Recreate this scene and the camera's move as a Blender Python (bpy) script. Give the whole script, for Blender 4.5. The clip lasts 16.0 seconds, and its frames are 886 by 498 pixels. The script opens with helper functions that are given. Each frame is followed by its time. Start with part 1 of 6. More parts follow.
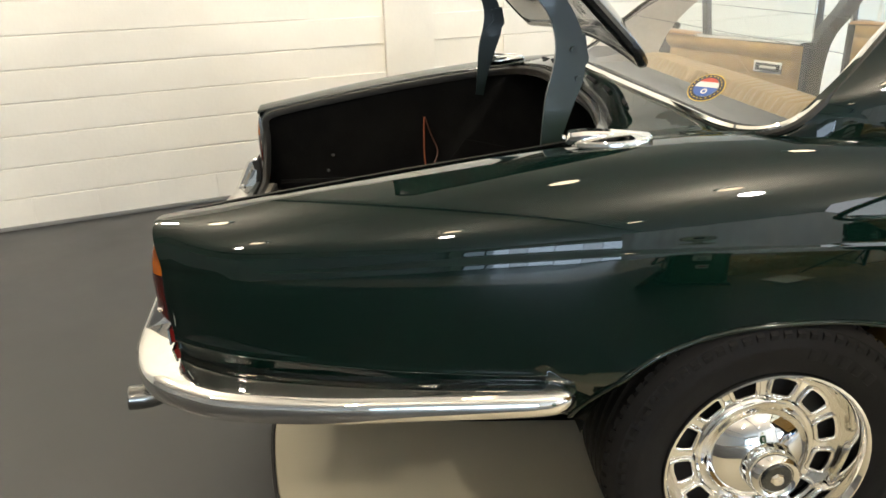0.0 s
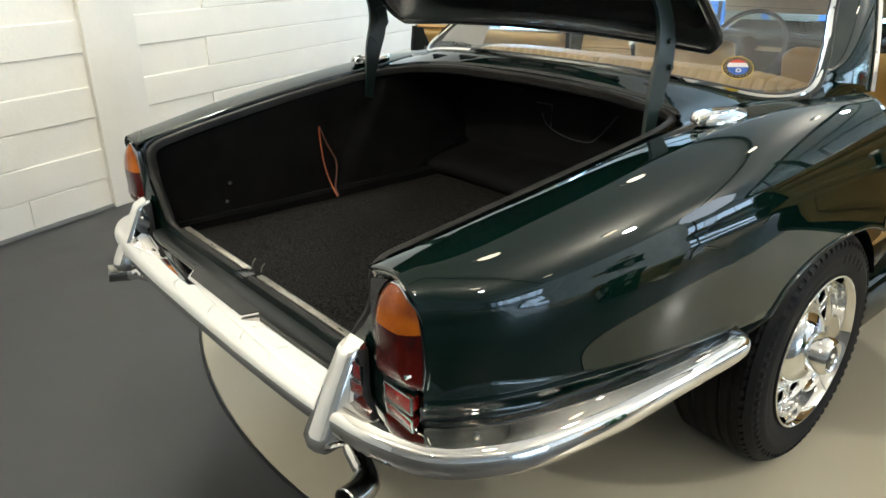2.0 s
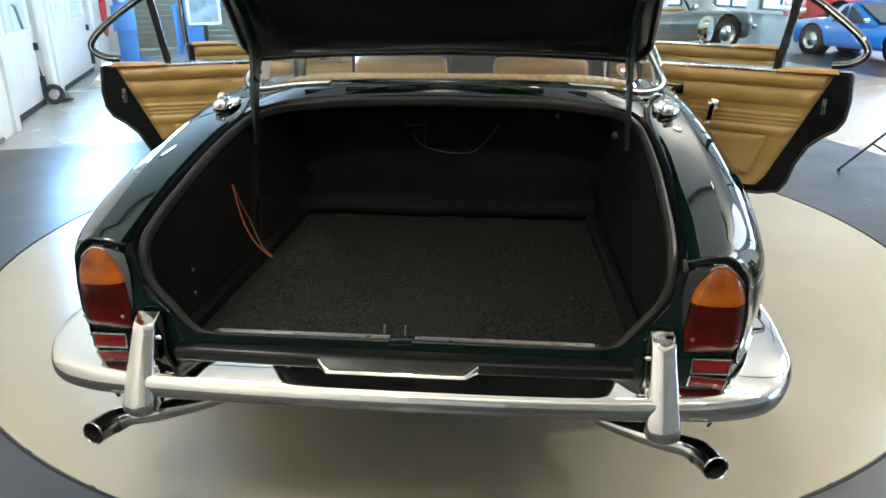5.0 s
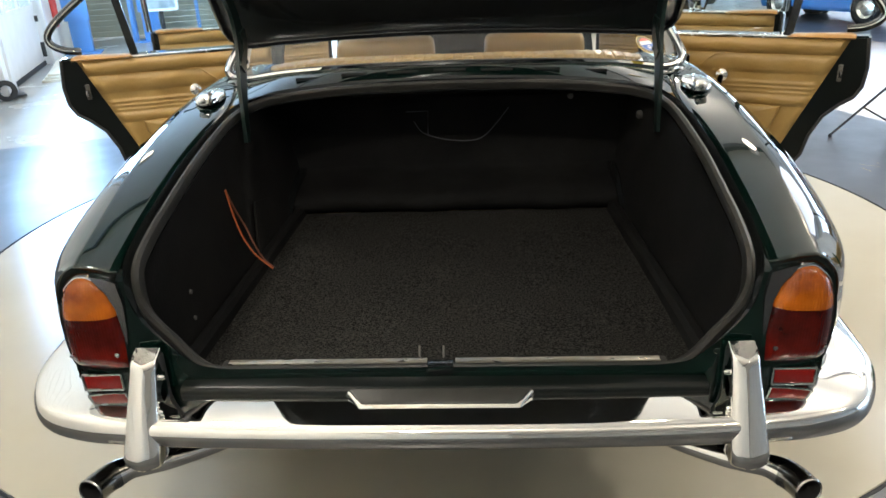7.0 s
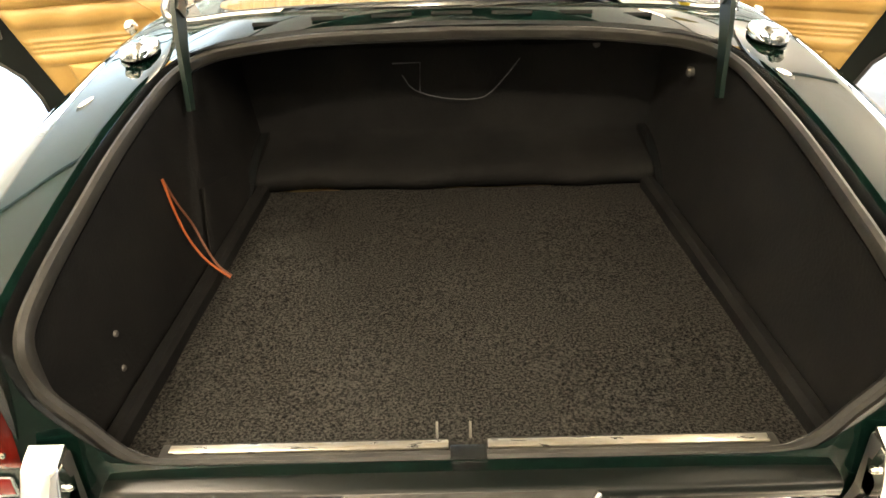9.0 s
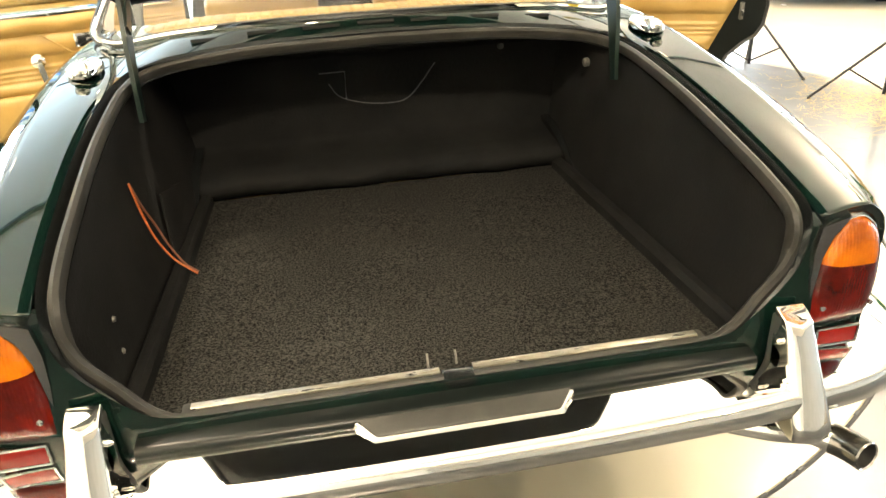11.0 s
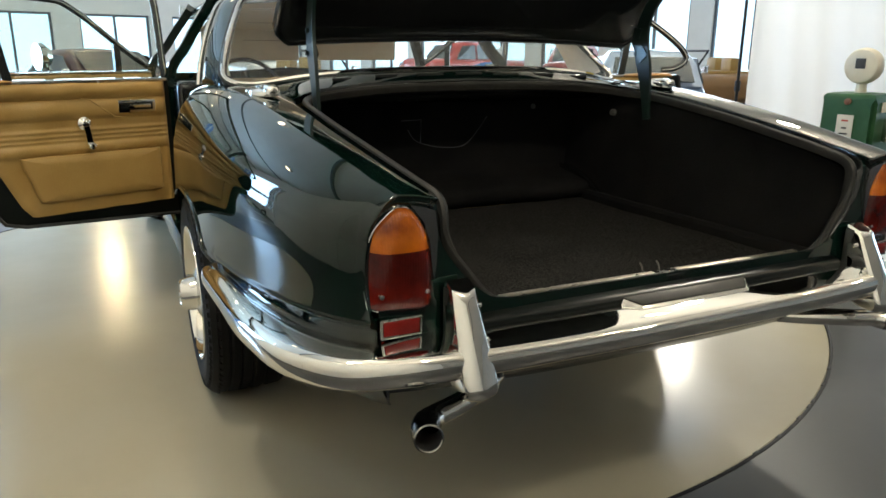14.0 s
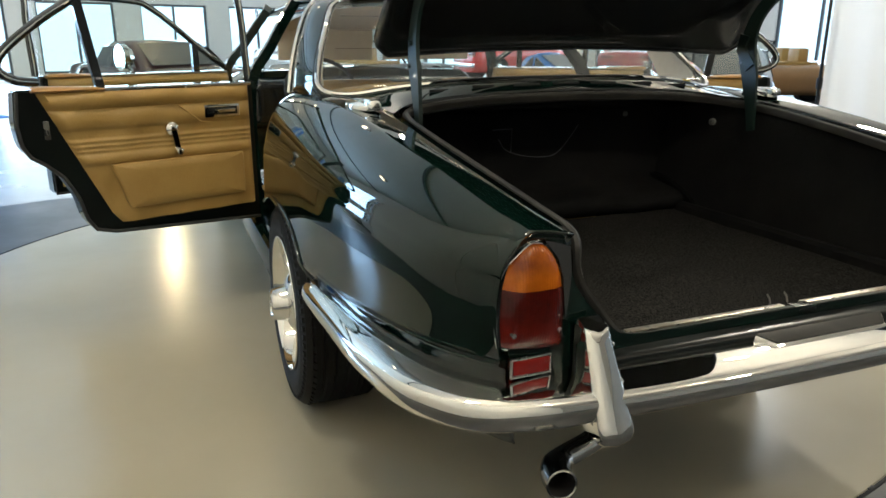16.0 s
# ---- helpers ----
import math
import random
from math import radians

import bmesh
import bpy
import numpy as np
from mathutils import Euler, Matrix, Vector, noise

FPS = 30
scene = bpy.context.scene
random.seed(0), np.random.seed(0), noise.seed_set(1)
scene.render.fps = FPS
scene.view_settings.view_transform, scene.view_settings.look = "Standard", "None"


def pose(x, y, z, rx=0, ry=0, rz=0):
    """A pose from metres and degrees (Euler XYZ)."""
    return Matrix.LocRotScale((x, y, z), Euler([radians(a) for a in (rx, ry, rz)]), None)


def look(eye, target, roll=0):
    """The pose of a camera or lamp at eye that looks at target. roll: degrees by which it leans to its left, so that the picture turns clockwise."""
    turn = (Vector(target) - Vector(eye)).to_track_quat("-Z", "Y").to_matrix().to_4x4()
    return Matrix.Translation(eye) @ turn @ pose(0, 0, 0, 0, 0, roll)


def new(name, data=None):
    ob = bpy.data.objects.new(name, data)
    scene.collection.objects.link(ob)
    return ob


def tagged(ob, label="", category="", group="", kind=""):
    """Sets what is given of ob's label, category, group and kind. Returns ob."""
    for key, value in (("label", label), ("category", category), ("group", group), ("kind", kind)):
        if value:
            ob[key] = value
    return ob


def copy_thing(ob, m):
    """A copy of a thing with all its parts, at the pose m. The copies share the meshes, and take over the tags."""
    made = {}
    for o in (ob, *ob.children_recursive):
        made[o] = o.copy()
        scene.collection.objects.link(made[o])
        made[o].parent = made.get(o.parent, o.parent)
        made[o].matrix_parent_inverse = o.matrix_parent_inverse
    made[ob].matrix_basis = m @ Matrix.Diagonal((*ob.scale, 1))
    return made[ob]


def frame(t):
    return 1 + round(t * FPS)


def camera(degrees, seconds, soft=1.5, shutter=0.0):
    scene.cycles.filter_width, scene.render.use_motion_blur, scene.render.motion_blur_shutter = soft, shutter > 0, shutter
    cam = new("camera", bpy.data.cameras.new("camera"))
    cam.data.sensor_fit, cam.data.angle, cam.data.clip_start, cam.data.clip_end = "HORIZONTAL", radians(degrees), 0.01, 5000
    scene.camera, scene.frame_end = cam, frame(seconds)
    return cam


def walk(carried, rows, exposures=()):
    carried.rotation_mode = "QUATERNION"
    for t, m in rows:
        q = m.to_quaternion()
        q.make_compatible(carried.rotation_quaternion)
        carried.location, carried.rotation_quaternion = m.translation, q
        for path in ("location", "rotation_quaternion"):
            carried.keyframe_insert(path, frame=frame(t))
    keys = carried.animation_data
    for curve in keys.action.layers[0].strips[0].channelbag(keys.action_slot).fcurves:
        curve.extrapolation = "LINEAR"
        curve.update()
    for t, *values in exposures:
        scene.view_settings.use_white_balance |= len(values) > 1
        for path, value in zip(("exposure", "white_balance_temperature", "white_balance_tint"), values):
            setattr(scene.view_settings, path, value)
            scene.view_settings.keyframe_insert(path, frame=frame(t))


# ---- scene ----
cam = camera(63.2, 16.0, soft=1.6, shutter=0.0)
PATH = [
    (0, (2.079, 0.477, 1.324), (0.220, 0.596, 0.596), -1.77),
    (0.5, (1.998, 0.208, 1.309), (0.165, 0.578, 0.601), -0.91),
    (1, (1.876, -0.071, 1.343), (0.127, 0.553, 0.600), -1.91),
    (1.5, (1.729, -0.403, 1.342), (0.171, 0.589, 0.575), -1.97),
    (2, (1.551, -0.652, 1.356), (0.134, 0.537, 0.594), -0.77),
    (2.5, (1.304, -0.895, 1.365), (0.070, 0.478, 0.595), -1.25),
    (3, (1.076, -1.141, 1.351), (0.039, 0.395, 0.601), -0.33),
    (3.5, (0.804, -1.320, 1.382), (0.035, 0.356, 0.607), 0.70),
    (4, (0.540, -1.370, 1.388), (0.010, 0.406, 0.635), -1.26),
    (4.2, (0.467, -1.384, 1.392), (0.032, 0.421, 0.649), -1.21),
    (6.3, (0.069, -1.320, 1.396), (0.015, 0.548, 0.682), -0.98),
    (6.5, (0.073, -1.299, 1.391), (0.023, 0.565, 0.668), -1.55),
    (7, (0.080, -1.182, 1.382), (-0.022, 0.658, 0.604), -2.31),
    (7.5, (0.040, -0.967, 1.360), (0.003, 0.865, 0.559), -2.28),
    (8, (0.008, -0.776, 1.370), (-0.009, 1.001, 0.452), -2.28),
    (8.2, (0.001, -0.723, 1.367), (-0.017, 1.029, 0.403), -1.60),
    (10.3, (-0.060, -0.757, 1.360), (-0.033, 1.001, 0.407), -2.58),
    (10.5, (-0.071, -0.788, 1.349), (0.014, 0.980, 0.420), -2.19),
    (11, (-0.171, -0.924, 1.337), (0.120, 0.841, 0.443), -2.74),
    (11.5, (-0.302, -1.074, 1.368), (0.069, 0.676, 0.472), -2.60),
    (12, (-0.559, -1.153, 1.350), (0.023, 0.548, 0.474), -3.45),
    (12.5, (-0.764, -1.253, 1.343), (-0.104, 0.465, 0.560), -2.09),
    (13, (-0.915, -1.315, 1.300), (-0.223, 0.404, 0.548), -0.79),
    (13.5, (-1.066, -1.230, 1.185), (-0.232, 0.465, 0.527), -1.82),
    (14, (-1.119, -1.163, 1.107), (-0.296, 0.581, 0.577), 0.26),
    (14.5, (-1.123, -1.122, 1.079), (-0.310, 0.640, 0.594), 0.92),
    (15, (-1.124, -1.102, 1.070), (-0.332, 0.665, 0.571), 0.07),
    (15.5, (-1.148, -1.082, 1.093), (-0.401, 0.710, 0.614), -0.85),
    (16, (-1.232, -1.038, 1.174), (-0.527, 0.747, 0.611), 0.15),
]
EXPOSURES = [(0.0, -0.04, 5970, 10), (1.5, -0.14, 5570, 7), (2.5, -0.19, 5370, 6), (4.2, -0.19, 5370, 7), (7.0, -0.09, 5570, 10), (7.5, 0.1, 5945, 12), (8.0, 0.8, 6680, 13), (8.3, 1.0, 6780, 13), (10.3, 1.98, 6780, 9), (10.6, 1.98, 6780, 9), (11.0, 1.4, 6680, 8), (11.5, 0.48, 6405, 5), (12.0, -0.18, 6070, 5), (12.5, -0.43, 5970, 7), (13.5, -0.63, 5870, 6), (16.0, -0.68, 5770, 6)]
walk(cam, [(t, look(eye, target, roll)) for t, eye, target, roll in PATH], EXPOSURES)

# ---- light and exposure ----
world = bpy.data.worlds.new("world")
scene.world = world
world.use_nodes = True
wn = world.node_tree.nodes["Background"]
wn.inputs[0].default_value = (0.72, 0.86, 1.0, 1)
wn.inputs[1].default_value = 3.2
scene.view_settings.exposure = 0.0

ROOM = pose(-2.595, 0, 0, 0, 0, 20.45)      # hall frame: x away from the block wall, y along it


def area(name, m, sx, sy, power, colour):
    d = bpy.data.lights.new(name, "AREA")
    d.shape, d.size, d.size_y, d.energy, d.color = "RECTANGLE", sx, sy, power, colour
    o = new(name, d)
    o.matrix_world = m
    return o


# ---- materials ----
def mat(name, base, rough=0.5, metal=0.0, coat=0.0, spec=0.5, noise_amt=0.0, noise_scale=20.0, bump=0.0, bump_scale=200.0,
        base2=None, rough2=None, stretch=(1, 1, 1)):
    m = bpy.data.materials.new(name)
    m.use_nodes = True
    nt = m.node_tree
    b = nt.nodes["Principled BSDF"]
    b.inputs["Base Color"].default_value = (*base, 1)
    b.inputs["Roughness"].default_value = rough
    b.inputs["Metallic"].default_value = metal
    b.inputs["Coat Weight"].default_value = coat
    b.inputs["Coat Roughness"].default_value = 0.02
    b.inputs["Specular IOR Level"].default_value = spec
    co = nt.nodes.new("ShaderNodeTexCoord")
    mp = nt.nodes.new("ShaderNodeMapping")
    mp.inputs["Scale"].default_value = stretch
    nt.links.new(co.outputs["Object"], mp.inputs["Vector"])
    if base2 is not None or rough2 is not None:
        n1 = nt.nodes.new("ShaderNodeTexNoise")
        n1.inputs["Scale"].default_value = noise_scale
        n1.inputs["Detail"].default_value = 6
        n1.inputs["Roughness"].default_value = 0.6
        nt.links.new(mp.outputs[0], n1.inputs["Vector"])
        if base2 is not None:
            r = nt.nodes.new("ShaderNodeValToRGB")
            r.color_ramp.elements[0].position, r.color_ramp.elements[1].position = 0.35, 0.68
            r.color_ramp.elements[0].color, r.color_ramp.elements[1].color = (*base, 1), (*base2, 1)
            nt.links.new(n1.outputs["Fac"], r.inputs[0])
            nt.links.new(r.outputs[0], b.inputs["Base Color"])
        if rough2 is not None:
            mr = nt.nodes.new("ShaderNodeMapRange")
            mr.inputs["From Min"].default_value, mr.inputs["From Max"].default_value = 0.3, 0.7
            mr.inputs["To Min"].default_value, mr.inputs["To Max"].default_value = rough, rough2
            nt.links.new(n1.outputs["Fac"], mr.inputs["Value"])
            nt.links.new(mr.outputs[0], b.inputs["Roughness"])
    if bump:
        n2 = nt.nodes.new("ShaderNodeTexNoise")
        n2.inputs["Scale"].default_value = bump_scale
        n2.inputs["Detail"].default_value = 3
        nt.links.new(mp.outputs[0], n2.inputs["Vector"])
        bp = nt.nodes.new("ShaderNodeBump")
        bp.inputs["Strength"].default_value = bump
        bp.inputs["Distance"].default_value = 0.003
        nt.links.new(n2.outputs["Fac"], bp.inputs["Height"])
        nt.links.new(bp.outputs[0], b.inputs["Normal"])
    return m


def glow(name, colour, strength):
    m = bpy.data.materials.new(name)
    m.use_nodes = True
    nt = m.node_tree
    nt.nodes.remove(nt.nodes["Principled BSDF"])
    e = nt.nodes.new("ShaderNodeEmission")
    e.inputs[0].default_value, e.inputs[1].default_value = (*colour, 1), strength
    nt.links.new(e.outputs[0], nt.nodes["Material Output"].inputs[0])
    return m


def glass(name, tint=(1, 1, 1), rough=0.0, f0=0.045):
    """Clear pane: see-through, with gloss that grows towards grazing views alike from both sides."""
    m = bpy.data.materials.new(name)
    m.use_nodes = True
    nt = m.node_tree
    nt.nodes.remove(nt.nodes["Principled BSDF"])
    t = nt.nodes.new("ShaderNodeBsdfTransparent")
    t.inputs[0].default_value = (*tint, 1)
    g = nt.nodes.new("ShaderNodeBsdfGlossy")
    g.inputs["Roughness"].default_value = rough
    lw = nt.nodes.new("ShaderNodeLayerWeight")
    steep = nt.nodes.new("ShaderNodeMath")
    steep.operation, steep.inputs[1].default_value = "POWER", 5.0
    gloss = nt.nodes.new("ShaderNodeMath")
    gloss.operation, gloss.inputs[1].default_value, gloss.inputs[2].default_value = "MULTIPLY_ADD", 1 - f0, f0
    mx = nt.nodes.new("ShaderNodeMixShader")
    nt.links.new(lw.outputs["Facing"], steep.inputs[0])
    nt.links.new(steep.outputs[0], gloss.inputs[0])
    nt.links.new(gloss.outputs[0], mx.inputs[0])
    nt.links.new(t.outputs[0], mx.inputs[1])
    nt.links.new(g.outputs[0], mx.inputs[2])
    nt.links.new(mx.outputs[0], nt.nodes["Material Output"].inputs[0])
    return m


PAINT = mat("green_paint", (0.0016, 0.0078, 0.0056), 0.5, 0.0, 1.0, 0.0, base2=(0.0020, 0.0090, 0.0064), noise_scale=3)
PAINT_IN = mat("green_paint_inner", (0.006, 0.015, 0.012), 0.35, coat=0.3, base2=(0.008, 0.018, 0.014), noise_scale=8)
CHROME = mat("chrome", (0.83, 0.815, 0.775), 0.018, 1.0, rough2=0.045, noise_scale=9)
CHROME_OLD = mat("worn_chrome", (0.72, 0.70, 0.66), 0.12, 1.0, rough2=0.3, noise_scale=30)
RUBBER = mat("black_rubber", (0.018, 0.018, 0.018), 0.55, base2=(0.03, 0.03, 0.029), noise_scale=25, bump=0.1)
SEAL = mat("seal_rubber", (0.014, 0.0135, 0.012), 0.5, spec=0.35, base2=(0.030, 0.028, 0.024), noise_scale=14, bump=0.15, bump_scale=90)
TYRE = mat("tyre_rubber", (0.0058, 0.0056, 0.0056), 0.62, spec=0.16, base2=(0.0098, 0.0094, 0.0092), noise_scale=12, bump=0.15)
CARPET = mat("boot_carpet", (0.0012, 0.0012, 0.0012), 0.95, spec=0.04, base2=(0.066, 0.063, 0.057), noise_scale=225, bump=0.7, bump_scale=320)
for n in CARPET.node_tree.nodes:
    if n.type == "TEX_NOISE" and n.inputs["Scale"].default_value == 225:
        n.inputs["Roughness"].default_value = 0.66
    if n.type == "VALTORGB":
        n.color_ramp.elements[0].position, n.color_ramp.elements[1].position = 0.40, 0.76
LINER = mat("boot_liner", (0.0042, 0.0042, 0.0042), 0.85, spec=0.12, base2=(0.0095, 0.0092, 0.0086), noise_scale=7, bump=0.3, bump_scale=140)
BLACKPAINT = mat("black_enamel", (0.008, 0.009, 0.009), 0.25, coat=0.4)
LEATHER = mat("tan_leather", (0.325, 0.200, 0.055), 0.42, base2=(0.375, 0.24, 0.072), noise_scale=7, bump=0.25, bump_scale=160)
WOOD = mat("door_cap_wood", (0.33, 0.165, 0.036), 0.3, coat=0.3, base2=(0.42, 0.225, 0.058), noise_scale=8, stretch=(2, 2, 30))
FLOOR_LIGHT = mat("epoxy_light", (0.425, 0.388, 0.288), 0.15, base2=(0.448, 0.409, 0.308), rough2=0.27, noise_scale=1.7, bump=0.07, bump_scale=7)
FLOOR_DARK = mat("epoxy_dark", (0.027, 0.028, 0.029), 0.28, base2=(0.036, 0.037, 0.038), rough2=0.42, noise_scale=2.0, bump=0.03, bump_scale=60)
FLOOR_FAR = mat("epoxy_far", (0.40, 0.39, 0.36), 0.18, base2=(0.46, 0.44, 0.41), rough2=0.3, noise_scale=1.2)
WALL = mat("wall_paint", (0.78, 0.75, 0.67), 0.55, base2=(0.82, 0.79, 0.71), noise_scale=3, bump=0.25, bump_scale=45)
PLASTER = mat("plaster", (0.75, 0.74, 0.70), 0.7, base2=(0.80, 0.79, 0.75), noise_scale=2, bump=0.1, bump_scale=30)
CEIL = mat("ceiling_board", (0.78, 0.735, 0.655), 0.8, base2=(0.82, 0.775, 0.70), noise_scale=2)
GREYLINE = mat("skirting_grey", (0.20, 0.20, 0.19), 0.6)
GLASS = glass("window_glass", (0.96, 0.98, 0.97))
GLASS_CAR = glass("car_glass", (0.965, 0.985, 0.972))
GLASS_REAR = glass("rear_glass", (0.88, 0.90, 0.88), f0=0.09)


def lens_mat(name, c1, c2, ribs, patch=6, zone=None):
    """Ribbed moulded lens; zone = (low, high) heights over which a glow is put into its colour, brighter below."""
    m = mat(name, c1, 0.10, coat=0.5, base2=c2, noise_scale=patch)
    nt = m.node_tree
    b = nt.nodes["Principled BSDF"]
    w = nt.nodes.new("ShaderNodeTexWave")
    w.inputs["Scale"].default_value = ribs
    w.bands_direction = "X"
    co = nt.nodes.new("ShaderNodeTexCoord")
    nt.links.new(co.outputs["Object"], w.inputs["Vector"])
    bp = nt.nodes.new("ShaderNodeBump")
    bp.inputs["Strength"].default_value, bp.inputs["Distance"].default_value = 0.22, 0.002
    nt.links.new(w.outputs["Fac"], bp.inputs["Height"])
    nt.links.new(bp.outputs[0], b.inputs["Normal"])
    b.inputs["Specular IOR Level"].default_value = 0.15
    # painted glow: the colour turns brighter towards the low height, darker above
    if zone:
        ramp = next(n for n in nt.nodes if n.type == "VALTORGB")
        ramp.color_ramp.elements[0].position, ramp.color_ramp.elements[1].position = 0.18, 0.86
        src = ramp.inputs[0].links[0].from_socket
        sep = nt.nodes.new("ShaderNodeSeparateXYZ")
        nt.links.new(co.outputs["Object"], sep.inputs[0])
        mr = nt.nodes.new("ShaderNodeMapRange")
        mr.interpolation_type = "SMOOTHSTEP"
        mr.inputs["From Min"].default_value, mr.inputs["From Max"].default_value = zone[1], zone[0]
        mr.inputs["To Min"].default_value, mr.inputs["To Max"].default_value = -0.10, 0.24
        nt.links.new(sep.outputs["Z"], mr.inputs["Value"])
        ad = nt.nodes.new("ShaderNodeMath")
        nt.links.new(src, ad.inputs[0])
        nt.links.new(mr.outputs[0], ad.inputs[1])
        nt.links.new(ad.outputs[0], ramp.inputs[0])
    return m


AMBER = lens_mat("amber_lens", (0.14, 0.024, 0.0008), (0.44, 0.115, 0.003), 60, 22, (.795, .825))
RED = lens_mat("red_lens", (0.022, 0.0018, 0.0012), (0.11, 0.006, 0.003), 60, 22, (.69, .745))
RED_B = lens_mat("red_reflector", (0.13, 0.006, 0.005), (0.19, 0.010, 0.007), 160)


# ---- mesh helpers ----
def link(name, me, material, parent=None, label="", smooth=35, m=None):
    me.materials.append(material)
    if smooth:
        me.polygons.foreach_set("use_smooth", [True] * len(me.polygons))
        me.set_sharp_from_angle(angle=radians(smooth))
    o = new(name, me)
    if parent is not None:
        o.parent = parent
    if m is not None:
        o.matrix_basis = m
    if label:
        o["label"] = label
    return o


def part(name, bm, material, parent=None, label="", smooth=35, m=None):
    me = bpy.data.meshes.new(name)
    bmesh.ops.recalc_face_normals(bm, faces=bm.faces)
    bm.to_mesh(me)
    bm.free()
    return link(name, me, material, parent, label, smooth, m)


def thing(name, label, category, group="", kind="", m=None):
    o = new(name)
    o.empty_display_size = 0.05
    if m is not None:
        o.matrix_basis = m
    return tagged(o, label, category, group, kind)


def hermite(keys):
    """A smooth curve through (t, a, b, ...) rows; returns f(t)."""
    k = np.array(keys, float)
    t, v = k[:, 0], k[:, 1:]
    d = np.gradient(v, t, axis=0)

    def f(x):
        x = min(max(x, t[0]), t[-1])
        i = min(max(int(np.searchsorted(t, x)) - 1, 0), len(t) - 2)
        h = t[i + 1] - t[i]
        s = (x - t[i]) / h
        return ((1 + 2 * s) * (1 - s) ** 2 * v[i] + s * (1 - s) ** 2 * h * d[i]
                + s * s * (3 - 2 * s) * v[i + 1] + s * s * (s - 1) * h * d[i + 1])
    return f


def cubic(keys):
    """A natural cubic spline through (t, a, b, ...) rows; returns f(t)."""
    k = np.array(keys, float)
    t, v = k[:, 0], k[:, 1:]
    n = len(t)
    h = np.diff(t)
    m = np.eye(n)
    r = np.zeros_like(v)
    for i in range(1, n - 1):
        m[i, i - 1:i + 2] = h[i - 1], 2 * (h[i - 1] + h[i]), h[i]
        r[i] = 6 * ((v[i + 1] - v[i]) / h[i] - (v[i] - v[i - 1]) / h[i - 1])
    c = np.linalg.solve(m, r)

    def f(x):
        x = min(max(x, t[0]), t[-1])
        i = min(max(int(np.searchsorted(t, x)) - 1, 0), n - 2)
        a, b = (t[i + 1] - x) / h[i], (x - t[i]) / h[i]
        return a * v[i] + b * v[i + 1] + ((a ** 3 - a) * c[i] + (b ** 3 - b) * c[i + 1]) * h[i] ** 2 / 6
    return f


def spline(pts, n, closed=False):
    """Catmull-Rom through points, n steps a span."""
    p = [np.array(q, float) for q in pts]
    m = len(p)
    out = []
    for i in range(m if closed else m - 1):
        if closed:
            a, b, c, d = p[i - 1], p[i], p[(i + 1) % m], p[(i + 2) % m]
        else:
            b, c = p[i], p[i + 1]
            a = p[i - 1] if i else 2 * b - c
            d = p[i + 2] if i + 2 < m else 2 * c - b
        for s in np.arange(n) / n:
            out.append(0.5 * (2 * b + (c - a) * s + (2 * a - 5 * b + 4 * c - d) * s ** 2 + (3 * b - 3 * c + d - a) * s ** 3))
    if not closed:
        out.append(p[-1])
    return out


def grid(bm, rows, wrap=False, flip=False, cap=False):
    """Quads between rows of points."""
    vs = [[bm.verts.new(p) for p in r] for r in rows]
    for a, b in zip(vs, vs[1:]):
        n = len(a)
        for i in range(n if wrap else n - 1):
            j = (i + 1) % n
            f = (a[i], a[j], b[j], b[i])
            bm.faces.new(f[::-1] if flip else f)
    if cap:
        bm.faces.new(vs[0])
        bm.faces.new(vs[-1][::-1])
    return vs


def sweep(bm, path, profile, up=(0, 0, 1), closed=False, cap=True):
    """A profile of (side, up) offsets carried along a path."""
    path = [Vector(p) for p in path]
    n = len(path)
    rows = []
    for i, p in enumerate(path):
        a = path[i - 1] if (i or closed) else path[0]
        b = path[(i + 1) % n] if (i + 1 < n or closed) else path[-1]
        t = (b - a).normalized()
        side = t.cross(Vector(up)).normalized()
        top = side.cross(t).normalized()
        sc = 1.0
        prof = profile(i / max(n - 1, 1)) if callable(profile) else profile
        rows.append([p + side * (u * sc) + top * v for u, v in prof])
    if closed:
        rows.append(rows[0])
    grid(bm, rows, wrap=True, cap=cap and not closed)
    if closed:
        bmesh.ops.remove_doubles(bm, verts=bm.verts, dist=1e-6)


def circle(r, n=12, ry=None):
    return [(r * math.cos(2 * math.pi * i / n), (ry or r) * math.sin(2 * math.pi * i / n)) for i in range(n)]


def tube(path, r, n=10, name=None, material=None, parent=None, label="", cap=True):
    bm = bmesh.new()
    up = (0, 0, 1)
    d = Vector(path[-1]) - Vector(path[0])
    if abs(d.normalized().z) > 0.8:
        up = (0, 1, 0)
    sweep(bm, path, circle(r, n), up, cap=cap)
    return part(name, bm, material, parent, label)


def box(bm, x0, x1, y0, y1, z0, z1, bevel=0.0, seg=2):
    r = bmesh.ops.create_cube(bm, size=1)
    for v in r["verts"]:
        v.co = Vector(((x0 + x1) / 2 + v.co.x * (x1 - x0), (y0 + y1) / 2 + v.co.y * (y1 - y0), (z0 + z1) / 2 + v.co.z * (z1 - z0)))
    if bevel:
        es = list({e for v in r["verts"] for e in v.link_edges})
        bmesh.ops.bevel(bm, geom=es, offset=bevel, segments=seg, profile=0.6, affect="EDGES")
    return bm


def boxed(name, b, material, parent=None, label="", bevel=0.004, m=None, seg=2):
    bm = bmesh.new()
    box(bm, *b, bevel=bevel, seg=seg)
    return part(name, bm, material, parent, label, m=m)


